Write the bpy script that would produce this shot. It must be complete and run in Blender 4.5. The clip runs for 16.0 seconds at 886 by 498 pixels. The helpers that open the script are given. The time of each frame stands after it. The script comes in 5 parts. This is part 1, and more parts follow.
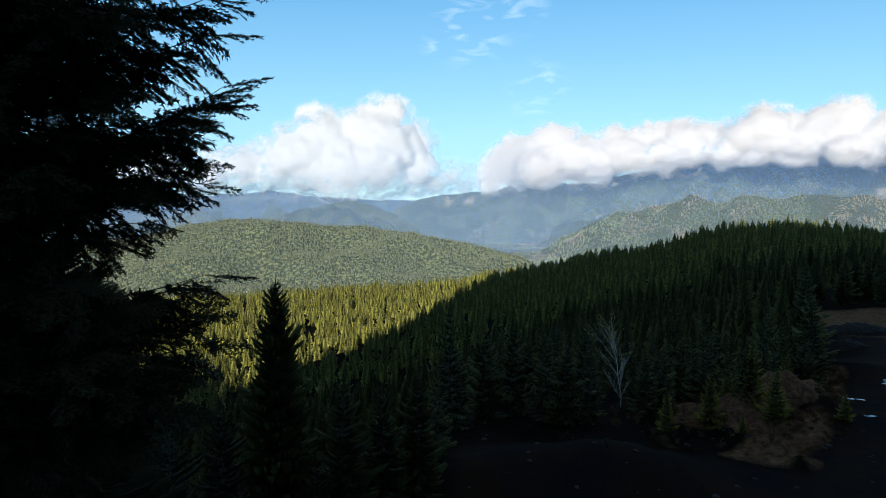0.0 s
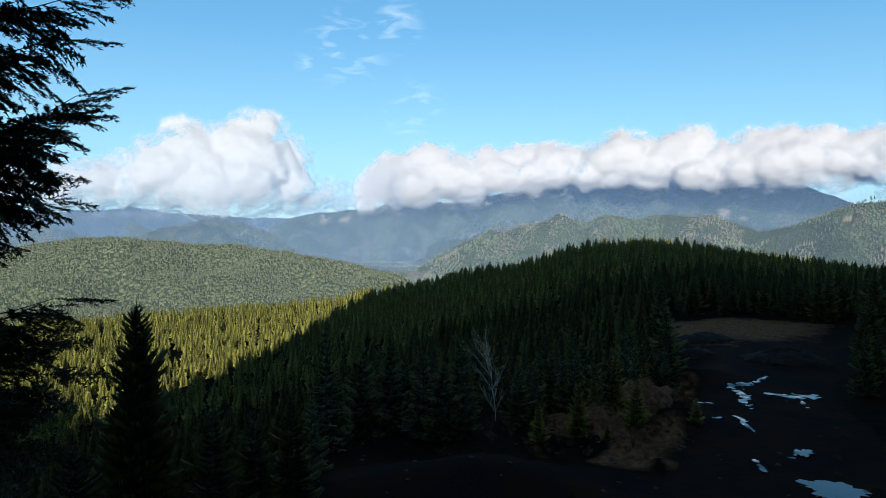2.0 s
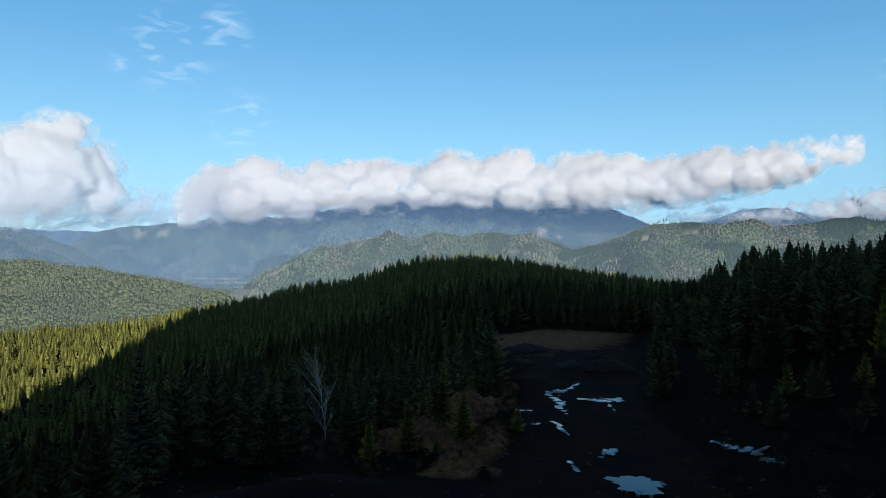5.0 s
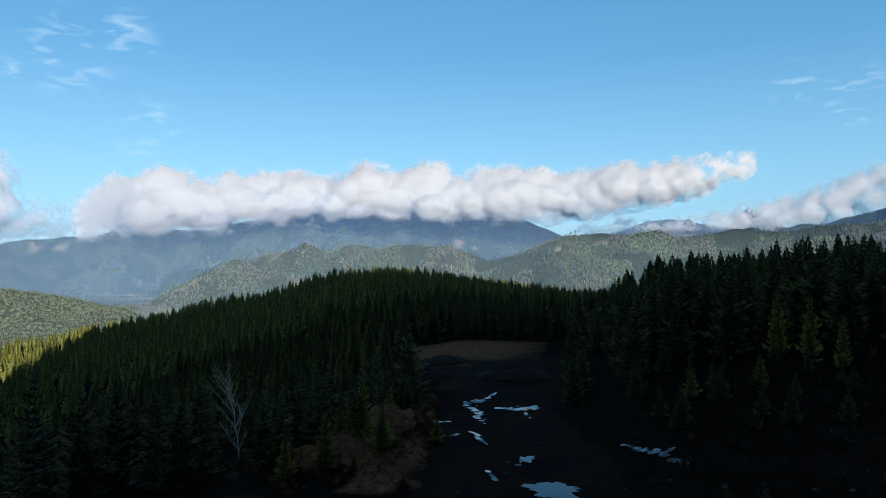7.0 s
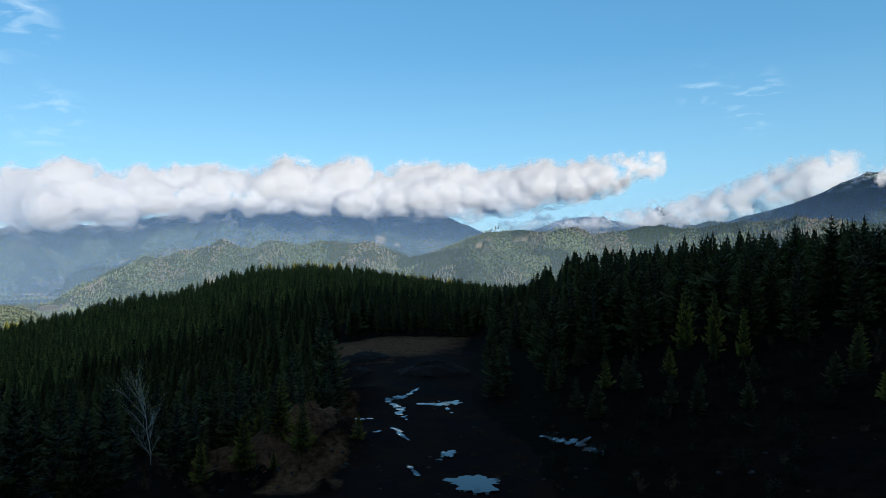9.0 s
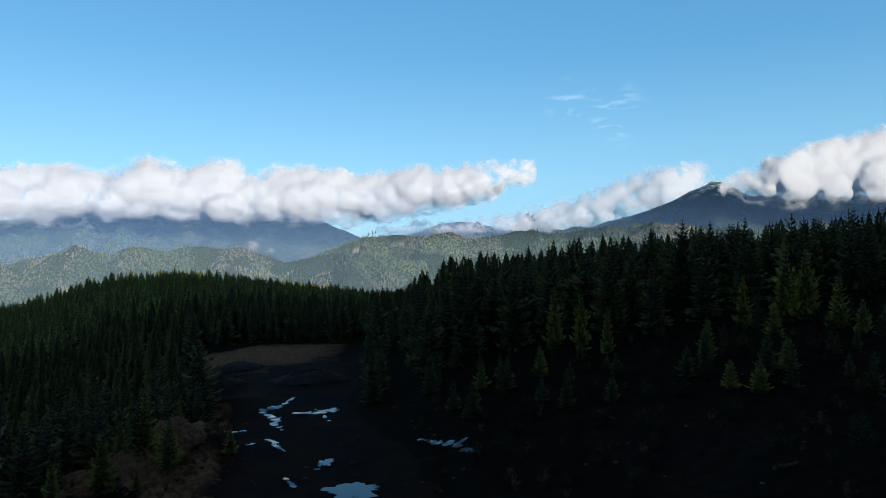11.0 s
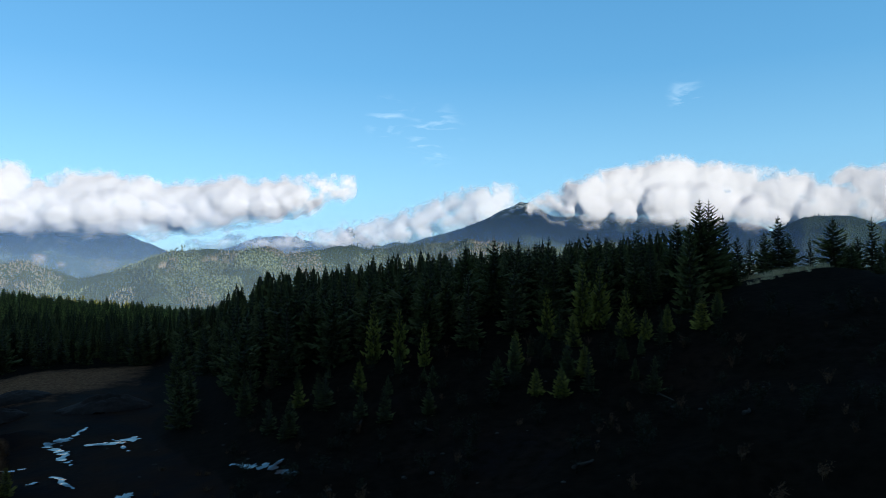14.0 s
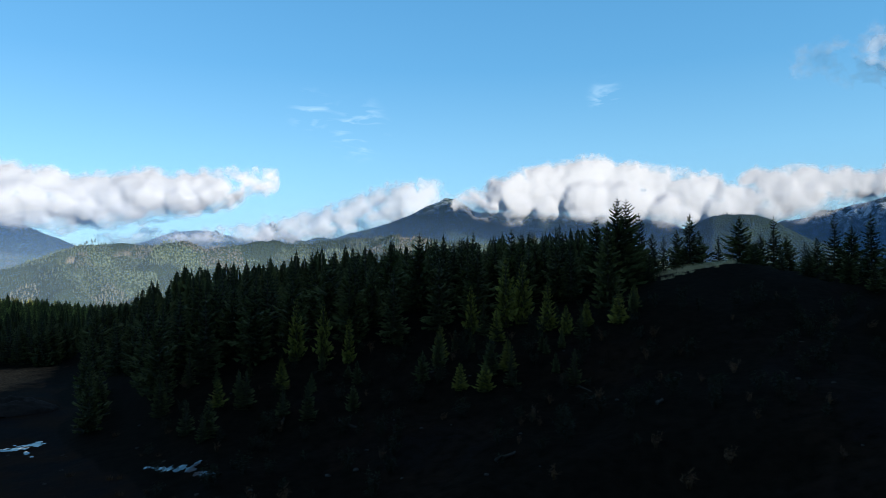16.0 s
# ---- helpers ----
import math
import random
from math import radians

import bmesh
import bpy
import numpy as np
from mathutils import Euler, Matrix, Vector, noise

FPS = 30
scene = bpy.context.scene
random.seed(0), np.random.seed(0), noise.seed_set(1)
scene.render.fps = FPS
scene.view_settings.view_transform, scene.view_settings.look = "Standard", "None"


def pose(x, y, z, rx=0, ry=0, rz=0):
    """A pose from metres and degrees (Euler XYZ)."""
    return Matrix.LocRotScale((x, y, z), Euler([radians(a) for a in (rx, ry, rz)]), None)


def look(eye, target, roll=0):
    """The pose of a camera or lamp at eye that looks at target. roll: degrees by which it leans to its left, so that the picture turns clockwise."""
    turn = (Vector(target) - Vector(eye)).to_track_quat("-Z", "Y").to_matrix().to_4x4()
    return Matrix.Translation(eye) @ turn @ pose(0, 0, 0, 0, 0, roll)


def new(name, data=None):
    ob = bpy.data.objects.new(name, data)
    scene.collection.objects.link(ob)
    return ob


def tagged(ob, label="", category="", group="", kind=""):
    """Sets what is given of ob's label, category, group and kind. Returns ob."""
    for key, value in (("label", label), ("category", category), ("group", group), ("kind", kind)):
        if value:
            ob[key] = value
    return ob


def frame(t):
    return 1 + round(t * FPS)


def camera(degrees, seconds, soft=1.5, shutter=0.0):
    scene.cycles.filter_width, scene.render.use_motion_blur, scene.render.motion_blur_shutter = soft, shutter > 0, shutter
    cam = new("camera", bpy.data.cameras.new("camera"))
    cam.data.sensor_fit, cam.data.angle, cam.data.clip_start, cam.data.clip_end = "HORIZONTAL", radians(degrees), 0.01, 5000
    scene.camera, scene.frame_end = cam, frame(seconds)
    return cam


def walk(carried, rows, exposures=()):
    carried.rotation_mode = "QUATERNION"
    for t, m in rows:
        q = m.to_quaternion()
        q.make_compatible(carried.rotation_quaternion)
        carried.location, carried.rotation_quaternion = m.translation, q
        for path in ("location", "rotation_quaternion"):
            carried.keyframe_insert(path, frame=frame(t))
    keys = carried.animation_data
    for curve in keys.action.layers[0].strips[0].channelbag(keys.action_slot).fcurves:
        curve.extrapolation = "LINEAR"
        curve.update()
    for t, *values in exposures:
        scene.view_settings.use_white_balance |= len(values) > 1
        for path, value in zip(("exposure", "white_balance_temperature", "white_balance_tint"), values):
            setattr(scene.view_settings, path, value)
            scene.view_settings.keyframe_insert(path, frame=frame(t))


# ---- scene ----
cam = camera(66.5, 16.0, soft=0.65)
EYE = 14.0
# seconds, yaw, pitch, roll: the camera turns where it stands
TURNS = [
    (0.0, 0.00, -3.60, 0.00),
    (0.5, -2.48, -3.27, -0.06),
    (1.0, -4.98, -2.95, -0.18),
    (1.5, -7.59, -2.56, 0.06),
    (2.0, -10.44, -2.04, -0.18),
    (2.5, -12.65, -1.83, -0.18),
    (3.0, -14.89, -1.63, -0.38),
    (3.5, -17.62, -1.37, -0.83),
    (4.0, -20.20, -1.21, -0.50),
    (4.5, -22.61, -0.91, -0.57),
    (7.0, -31.68, 0.52, -0.25),
    (7.5, -33.59, 0.62, -0.10),
    (8.0, -34.98, 0.53, -0.07),
    (10.5, -45.79, 0.39, -0.03),
    (11.0, -48.67, 0.65, 0.22),
    (11.5, -50.74, 0.64, 0.02),
    (12.0, -53.57, 0.86, -0.21),
    (12.5, -56.48, 1.11, 0.06),
    (13.0, -58.54, 1.46, 0.13),
    (13.5, -61.10, 1.72, 0.12),
    (14.0, -63.87, 1.90, 0.13),
    (14.5, -66.16, 1.65, 0.14),
    (15.0, -67.25, 1.28, 0.62),
    (15.5, -68.67, 1.15, -0.02),
    (16.0, -70.21, 1.52, 0.10),
]
walk(cam, [(t, pose(0, 0, EYE, 90 + pitch, roll, yaw)) for t, yaw, pitch, roll in TURNS], [(0.0, 0.70, 6650, 1), (3.0, 0.50, 6300, 1), (6.0, 0.42, 6250, 1), (11.0, 0.52, 6250, 1), (16.0, 0.66, 6120, 1)])

# ---- light: low sun behind the viewpoint, clear sky ----
SUN_AZ, SUN_EL = radians(-168), radians(17)
TO_SUN = Vector((math.sin(SUN_AZ) * math.cos(SUN_EL), math.cos(SUN_AZ) * math.cos(SUN_EL), math.sin(SUN_EL)))
world = bpy.data.worlds.new("sky")
scene.world = world
world.use_nodes = True
wn, wl = world.node_tree.nodes, world.node_tree.links
wn.clear()
sky = wn.new("ShaderNodeTexSky")
sky.sky_type, sky.sun_disc, sky.sun_elevation, sky.sun_rotation = "NISHITA", False, SUN_EL, SUN_AZ % (2 * math.pi)
sky.altitude, sky.air_density, sky.dust_density, sky.ozone_density = 600, 1.0, 0.25, 4.0
back = wn.new("ShaderNodeBackground")
back.inputs[1].default_value = 0.12
# thin high wisps of cirrus: bearing, degrees up, width
wc = wn.new("ShaderNodeTexCoord")
wmap = wn.new("ShaderNodeMapping")
wmap.inputs[3].default_value = (6.0, 6.0, 22.0)
wmap.inputs[2].default_value = (0.0, 0.35, 0.0)
wl.new(wc.outputs["Generated"], wmap.inputs[0])
fine = wn.new("ShaderNodeTexNoise")
fine.inputs["Scale"].default_value, fine.inputs["Detail"].default_value, fine.inputs["Distortion"].default_value = 3.2, 8, 1.0
wl.new(wmap.outputs[0], fine.inputs["Vector"])
r2 = wn.new("ShaderNodeMapRange")
r2.inputs[1].default_value, r2.inputs[2].default_value, r2.inputs[4].default_value = 0.5, 0.85, 0.42
wl.new(fine.outputs[0], r2.inputs[0])
total = None
for bearing, up, wide in ((2.4, 14.6, 0.075), (8.0, 9.6, 0.06), (-0.5, 13.2, 0.03), (6.4, 16.2, 0.05), (59.2, 12.7, 0.04), (63.0, 11.5, 0.055), (83.8, 13.9, 0.03)):
    a, e = radians(bearing), radians(up)
    far = wn.new("ShaderNodeVectorMath")
    far.operation = "DISTANCE"
    far.inputs[1].default_value = (math.sin(a) * math.cos(e), math.cos(a) * math.cos(e), math.sin(e))
    wl.new(wc.outputs["Generated"], far.inputs[0])
    near = wn.new("ShaderNodeMapRange")
    near.interpolation_type = "SMOOTHSTEP"
    near.inputs[1].default_value, near.inputs[2].default_value, near.inputs[3].default_value, near.inputs[4].default_value = wide * 0.2, wide, 1, 0
    wl.new(far.outputs["Value"], near.inputs[0])
    if total:
        add = wn.new("ShaderNodeMath")
        add.operation = "MAXIMUM"
        wl.new(total, add.inputs[0])
        wl.new(near.outputs[0], add.inputs[1])
        total = add.outputs[0]
    else:
        total = near.outputs[0]
wm = wn.new("ShaderNodeMath")
wm.operation = "MULTIPLY"
wl.new(total, wm.inputs[0])
wl.new(r2.outputs[0], wm.inputs[1])
wmix = wn.new("ShaderNodeMix")
wmix.data_type = "RGBA"
wmix.inputs[7].default_value = (7.0, 7.6, 8.2, 1)
wl.new(wm.outputs[0], wmix.inputs[0])
# the clear winter air is blue alike all round, paler towards the horizon
height = wn.new("ShaderNodeSeparateXYZ")
wl.new(wc.outputs["Generated"], height.inputs[0])
air = wn.new("ShaderNodeValToRGB")
air.color_ramp.elements[0].position, air.color_ramp.elements[0].color = 0.0, (0.38, 0.74, 1.0, 1)
# unseen overhead: dim grey, added to keep the shade dark and neutral
air.color_ramp.elements[1].position, air.color_ramp.elements[1].color = 1.0, (0.10, 0.11, 0.125, 1)
for at_, tone in ((0.09, (0.34, 0.68, 0.98, 1)), (0.28, (0.14, 0.45, 0.84, 1)), (0.44, (0.10, 0.37, 0.76, 1)), (0.60, (0.10, 0.135, 0.18, 1))):
    air.color_ramp.elements.new(at_).color = tone
wl.new(height.outputs[2], air.inputs[0])
bright = wn.new("ShaderNodeMix")
bright.data_type, bright.blend_type = "RGBA", "MULTIPLY"
bright.inputs[0].default_value, bright.inputs[7].default_value = 1.0, (6.0, 5.7, 5.4, 1)
wl.new(air.outputs[0], bright.inputs[6])
even_air = wn.new("ShaderNodeMix")
even_air.data_type = "RGBA"
even_air.inputs[0].default_value = 0.6
wl.new(sky.outputs[0], even_air.inputs[6])
wl.new(bright.outputs[2], even_air.inputs[7])
wl.new(even_air.outputs[2], wmix.inputs[6])
wl.new(wmix.outputs[2], back.inputs[0])
wo = wn.new("ShaderNodeOutputWorld")
wl.new(back.outputs[0], wo.inputs[0])
sun = new("sun", bpy.data.lights.new("sun", "SUN"))
sun.data.energy, sun.data.angle, sun.data.color = 4.2, radians(0.5), (1.0, 0.9, 0.74)
sun.matrix_world = look((0, 0, 300), Vector((0, 0, 300)) - TO_SUN)


# ---- materials ----
class Nodes:
    """A small builder of node materials."""

    def __init__(self, name):
        self.m = bpy.data.materials.new(name)
        self.m.use_nodes = True
        self.n, self.l = self.m.node_tree.nodes, self.m.node_tree.links
        self.bsdf = self.n["Principled BSDF"]
        self.pos = self.n.new("ShaderNodeNewGeometry")

    def noise(self, scale, detail=4, rough=0.55, distort=0.0, vec=None):
        t = self.n.new("ShaderNodeTexNoise")
        t.inputs["Scale"].default_value, t.inputs["Detail"].default_value = scale, detail
        t.inputs["Roughness"].default_value, t.inputs["Distortion"].default_value = rough, distort
        self.l.new(vec or self.pos.outputs["Position"], t.inputs["Vector"])
        return t.outputs[0]

    def span(self, a, lo, hi, to_lo=0.0, to_hi=1.0):
        r = self.n.new("ShaderNodeMapRange")
        for i, v in enumerate((lo, hi, to_lo, to_hi)):
            r.inputs[i + 1].default_value = v
        self.l.new(a, r.inputs[0])
        return r.outputs[0]

    def maths(self, op, a, b):
        m = self.n.new("ShaderNodeMath")
        m.operation = op
        for i, v in enumerate((a, b)):
            if isinstance(v, (int, float)):
                m.inputs[i].default_value = v
            else:
                self.l.new(v, m.inputs[i])
        return m.outputs[0]

    def mix(self, fac, a, b):
        m = self.n.new("ShaderNodeMix")
        m.data_type = "RGBA"
        for i, v in ((0, fac), (6, a), (7, b)):
            if isinstance(v, (int, float)):
                m.inputs[i].default_value = v
            elif isinstance(v, tuple):
                m.inputs[i].default_value = (*v, 1)
            else:
                self.l.new(v, m.inputs[i])
        return m.outputs[2]

    def attr(self, name):
        a = self.n.new("ShaderNodeAttribute")
        a.attribute_name = name
        s = self.n.new("ShaderNodeSeparateColor")
        self.l.new(a.outputs["Color"], s.inputs[0])
        return s.outputs

    def bump(self, height, strength, distance):
        b = self.n.new("ShaderNodeBump")
        b.inputs["Strength"].default_value, b.inputs["Distance"].default_value = strength, distance
        self.l.new(height, b.inputs["Height"])
        self.l.new(b.outputs[0], self.bsdf.inputs["Normal"])

    def stand_mix(self, c):
        """A patchwork of forest stands of several ages."""
        w = self.n.new("ShaderNodeVectorMath")
        w.operation = "MULTIPLY_ADD"
        t = self.n.new("ShaderNodeTexNoise")
        t.inputs["Scale"].default_value, t.inputs["Detail"].default_value = 0.012, 4
        self.l.new(self.pos.outputs["Position"], t.inputs["Vector"])
        self.l.new(t.outputs["Color"], w.inputs[0])
        w.inputs[1].default_value = (130, 130, 0)
        self.l.new(self.pos.outputs["Position"], w.inputs[2])
        for scale, dark, light in ((0.0052, 0.88, 0.85), (0.013, 0.75, 0.65)):
            v = self.n.new("ShaderNodeTexVoronoi")
            v.voronoi_dimensions = "2D"
            v.inputs["Scale"].default_value = scale
            self.l.new(w.outputs[0], v.inputs["Vector"])
            sep = self.n.new("ShaderNodeSeparateColor")
            self.l.new(v.outputs["Color"], sep.inputs[0])
            c = self.mix(self.span(sep.outputs[0], 0.60, 0.66, 0.0, dark), c, (0.012, 0.024, 0.016))
            c = self.mix(self.span(sep.outputs[1], 0.72, 0.78, 0.0, light), c, (0.145, 0.165, 0.095))
            c = self.mix(self.span(sep.outputs[2], 0.86, 0.9, 0.0, light), c, (0.19, 0.155, 0.13))
        return c

    def done(self, colour, rough=0.8, spec=0.3):
        if isinstance(colour, tuple):
            self.bsdf.inputs["Base Color"].default_value = (*colour, 1)
        else:
            self.l.new(colour, self.bsdf.inputs["Base Color"])
        if isinstance(rough, float):
            self.bsdf.inputs["Roughness"].default_value = rough
        else:
            self.l.new(rough, self.bsdf.inputs["Roughness"])
        self.bsdf.inputs["Specular IOR Level"].default_value = spec
        return self.m


def foliage(name, dark, light, yellow, island=True, grain=2.0, stands=False):
    """Needles: hue differs from tree to tree, grain within a tree."""
    k = Nodes(name)
    if island:
        rnd = k.pos.outputs["Random Per Island"]
    else:
        o = k.n.new("ShaderNodeObjectInfo")
        rnd = o.outputs["Random"]
    stand = k.span(k.noise(0.012, 3), 0.35, 0.65)
    c = k.mix(k.span(k.noise(grain, 3), 0.3, 0.7), dark, light)
    c = k.mix(k.maths("MULTIPLY", k.span(rnd, 0.35, 1.0), k.span(stand, 0, 1, 0.45, 0.9)), c, yellow)
    if stands:
        c = k.stand_mix(c)
    else:
        # shade inside the crown is painted: dark near the stem, lighter at tips
        tip = k.span(k.attr("shade_tone")[0], 0.45, 1.0)
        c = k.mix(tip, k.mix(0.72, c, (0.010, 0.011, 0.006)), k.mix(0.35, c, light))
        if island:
            c = k.mix(k.span(k.attr("shade_tone")[1], 0.0, 0.7, 0.45, 0.0), c, (0.012, 0.015, 0.008))
    return k.done(c, 0.75, 0.2)


def plain(name, a, b, scale, rough=0.8, bump=0.0, distance=0.02, spec=0.3):
    k = Nodes(name)
    n = k.noise(scale, 5)
    big_n = k.noise(scale * 0.17, 2)
    c = k.mix(k.span(k.maths("MULTIPLY", n, k.span(big_n, 0.2, 0.8, 0.6, 1.4)), 0.25, 0.75), a, b)
    if bump:
        k.bump(n, bump, distance)
    return k.done(c, rough, spec)


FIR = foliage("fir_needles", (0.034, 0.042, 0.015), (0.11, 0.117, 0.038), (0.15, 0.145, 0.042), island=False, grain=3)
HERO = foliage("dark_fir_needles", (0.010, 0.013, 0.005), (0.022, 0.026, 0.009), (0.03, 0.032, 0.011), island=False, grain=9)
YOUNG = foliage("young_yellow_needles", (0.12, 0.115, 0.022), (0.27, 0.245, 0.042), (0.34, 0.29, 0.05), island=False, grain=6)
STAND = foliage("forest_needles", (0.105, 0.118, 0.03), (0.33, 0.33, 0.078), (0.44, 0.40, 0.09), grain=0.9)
# same plantation as STAND, coloured darker to paint in the slope's shade
SHADED_STAND = foliage("shaded_forest_needles", (0.055, 0.06, 0.018), (0.18, 0.175, 0.05), (0.24, 0.215, 0.055), grain=0.9)
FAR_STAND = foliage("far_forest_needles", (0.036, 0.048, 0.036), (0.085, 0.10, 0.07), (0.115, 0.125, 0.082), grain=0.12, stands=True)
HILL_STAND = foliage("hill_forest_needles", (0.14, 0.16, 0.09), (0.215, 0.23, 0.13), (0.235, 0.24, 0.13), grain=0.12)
# dark needles paint in the cloud shadow lying on the peak
PEAK_SHADE_STAND = foliage("peak_shade_needles", (0.02, 0.03, 0.024), (0.06, 0.072, 0.05), (0.08, 0.09, 0.055), grain=0.12)
BARK = plain("fir_bark", (0.035, 0.026, 0.02), (0.10, 0.078, 0.062), 14, 0.9, 0.8, 0.03)
PALE_BARK = plain("pale_bark", (0.45, 0.4, 0.33), (0.72, 0.66, 0.56), 9, 0.8, 0.3, 0.01)
YELLOW_LEAF = plain("yellow_leaf", (0.32, 0.22, 0.03), (0.5, 0.38, 0.06), 12, 0.6)
SOIL = plain("bank_soil", (0.04, 0.018, 0.010), (0.27, 0.13, 0.065), 3.0, 0.95, 1.0, 0.25)
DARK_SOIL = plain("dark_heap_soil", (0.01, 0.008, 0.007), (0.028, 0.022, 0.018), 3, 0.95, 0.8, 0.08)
ROCK = plain("grey_rock", (0.015, 0.014, 0.013), (0.06, 0.055, 0.05), 5, 0.85, 0.6, 0.03)
DRY = plain("dry_grass", (0.44, 0.33, 0.18), (0.74, 0.6, 0.36), 3, 0.8)
DEAD_WOOD = plain("dead_wood", (0.018, 0.015, 0.012), (0.05, 0.043, 0.035), 10, 0.85, 0.4, 0.01)
BROWN_LEAF = plain("rusty_brush", (0.05, 0.025, 0.012), (0.13, 0.065, 0.026), 8, 0.8)


def water_material():
    k = Nodes("puddle_water")
    n = k.noise(3.5, 5, 0.6)
    k.bump(n, 0.012, 0.02)
    k.bsdf.inputs["IOR"].default_value = 1.5
    return k.done(k.mix(k.span(n, 0.35, 0.6), (0.004, 0.004, 0.005), (0.012, 0.011, 0.01)), k.span(n, 0.3, 0.7, 0.02, 0.06), 0.5)


WATER = water_material()


def ground_material():
    """Forest floor and canopy by default; cover: red bare dirt, green pale straw, blue dry grass; snow: high slopes."""
    k = Nodes("ground")
    cover, high, shade_mask = k.attr("cover"), k.attr("high"), k.attr("shade_mask")
    fine_n, mid_n, wide_n = k.noise(1.3, 6), k.noise(0.09, 5), k.noise(0.011, 6, 0.6)
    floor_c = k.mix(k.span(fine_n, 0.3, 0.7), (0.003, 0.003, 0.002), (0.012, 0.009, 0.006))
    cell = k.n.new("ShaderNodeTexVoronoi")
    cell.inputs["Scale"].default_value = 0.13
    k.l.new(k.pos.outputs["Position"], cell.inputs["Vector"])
    # cell rims coloured dark to paint in the shade between far crowns
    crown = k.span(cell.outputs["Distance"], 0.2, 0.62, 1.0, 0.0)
    each = k.n.new("ShaderNodeSeparateColor")
    k.l.new(cell.outputs["Color"], each.inputs[0])
    leaf = k.mix(each.outputs[0], (0.08, 0.105, 0.065), (0.2, 0.215, 0.125))
    leaf = k.mix(k.span(wide_n, 0.42, 0.6, 0.0, 0.5), leaf, (0.07, 0.09, 0.045))
    leaf = k.mix(k.span(k.noise(0.014, 6, 0.7), 0.6, 0.64, 0.0, 0.55), leaf, (0.19, 0.165, 0.105))
    # red of the third attribute: cloud shadow painted over the far canopy
    canopy = k.mix(crown, (0.024, 0.036, 0.018), k.mix(shade_mask[0], k.mix(shade_mask[1], k.stand_mix(leaf), k.mix(each.outputs[2], (0.13, 0.155, 0.08), (0.23, 0.245, 0.125))), k.mix(each.outputs[1], (0.012, 0.022, 0.016), (0.04, 0.056, 0.034))))
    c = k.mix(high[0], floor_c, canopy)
    straw = k.mix(k.span(mid_n, 0.3, 0.7), (0.55, 0.42, 0.24), (0.78, 0.63, 0.40))
    c = k.mix(k.span(k.maths("ADD", cover[1], k.span(fine_n, 0, 1, -0.3, 0.3)), 0.3, 0.7), c, straw)
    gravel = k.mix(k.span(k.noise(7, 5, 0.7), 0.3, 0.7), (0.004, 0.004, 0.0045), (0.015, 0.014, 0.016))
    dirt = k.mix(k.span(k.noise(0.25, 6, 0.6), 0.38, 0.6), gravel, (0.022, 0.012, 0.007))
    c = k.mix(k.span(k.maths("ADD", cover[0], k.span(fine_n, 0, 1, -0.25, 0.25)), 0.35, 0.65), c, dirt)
    soil = k.mix(k.span(k.noise(0.02, 5), 0.3, 0.7), (0.20, 0.145, 0.105), (0.38, 0.295, 0.235))
    c = k.mix(high[1], c, soil)
    dry = k.mix(k.span(k.noise(2.5, 5), 0.3, 0.7), (0.09, 0.045, 0.022), (0.30, 0.165, 0.085))
    c = k.mix(k.span(k.maths("ADD", cover[2], k.span(k.noise(0.6, 4), 0, 1, -0.3, 0.3)), 0.3, 0.7), c, dry)
    snow = k.maths("MULTIPLY", high[2], k.span(k.noise(0.018, 6, 0.75), 0.46, 0.58))
    c = k.mix(snow, c, (0.7, 0.74, 0.8))
    k.bump(k.maths("ADD", k.maths("ADD", k.maths("MULTIPLY", fine_n, 0.08), k.maths("MULTIPLY", k.maths("MULTIPLY", cover[2], k.noise(1.6, 6, 0.75)), 0.7)), k.maths("MULTIPLY", k.maths("MULTIPLY", crown, high[0]), 2.4)), 1.0, 1.0)
    return k.done(c, 0.95, 0.03)


GROUND = ground_material()


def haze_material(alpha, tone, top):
    """A tinted veil painting in sunlit haze: it lets most of the view through, thinner with height."""
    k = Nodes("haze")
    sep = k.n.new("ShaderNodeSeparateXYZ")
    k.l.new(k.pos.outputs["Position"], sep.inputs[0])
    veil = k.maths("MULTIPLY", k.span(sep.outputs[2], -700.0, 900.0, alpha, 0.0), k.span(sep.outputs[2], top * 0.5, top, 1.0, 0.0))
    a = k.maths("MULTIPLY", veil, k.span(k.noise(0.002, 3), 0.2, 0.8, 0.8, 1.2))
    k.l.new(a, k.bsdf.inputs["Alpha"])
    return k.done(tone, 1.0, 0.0)


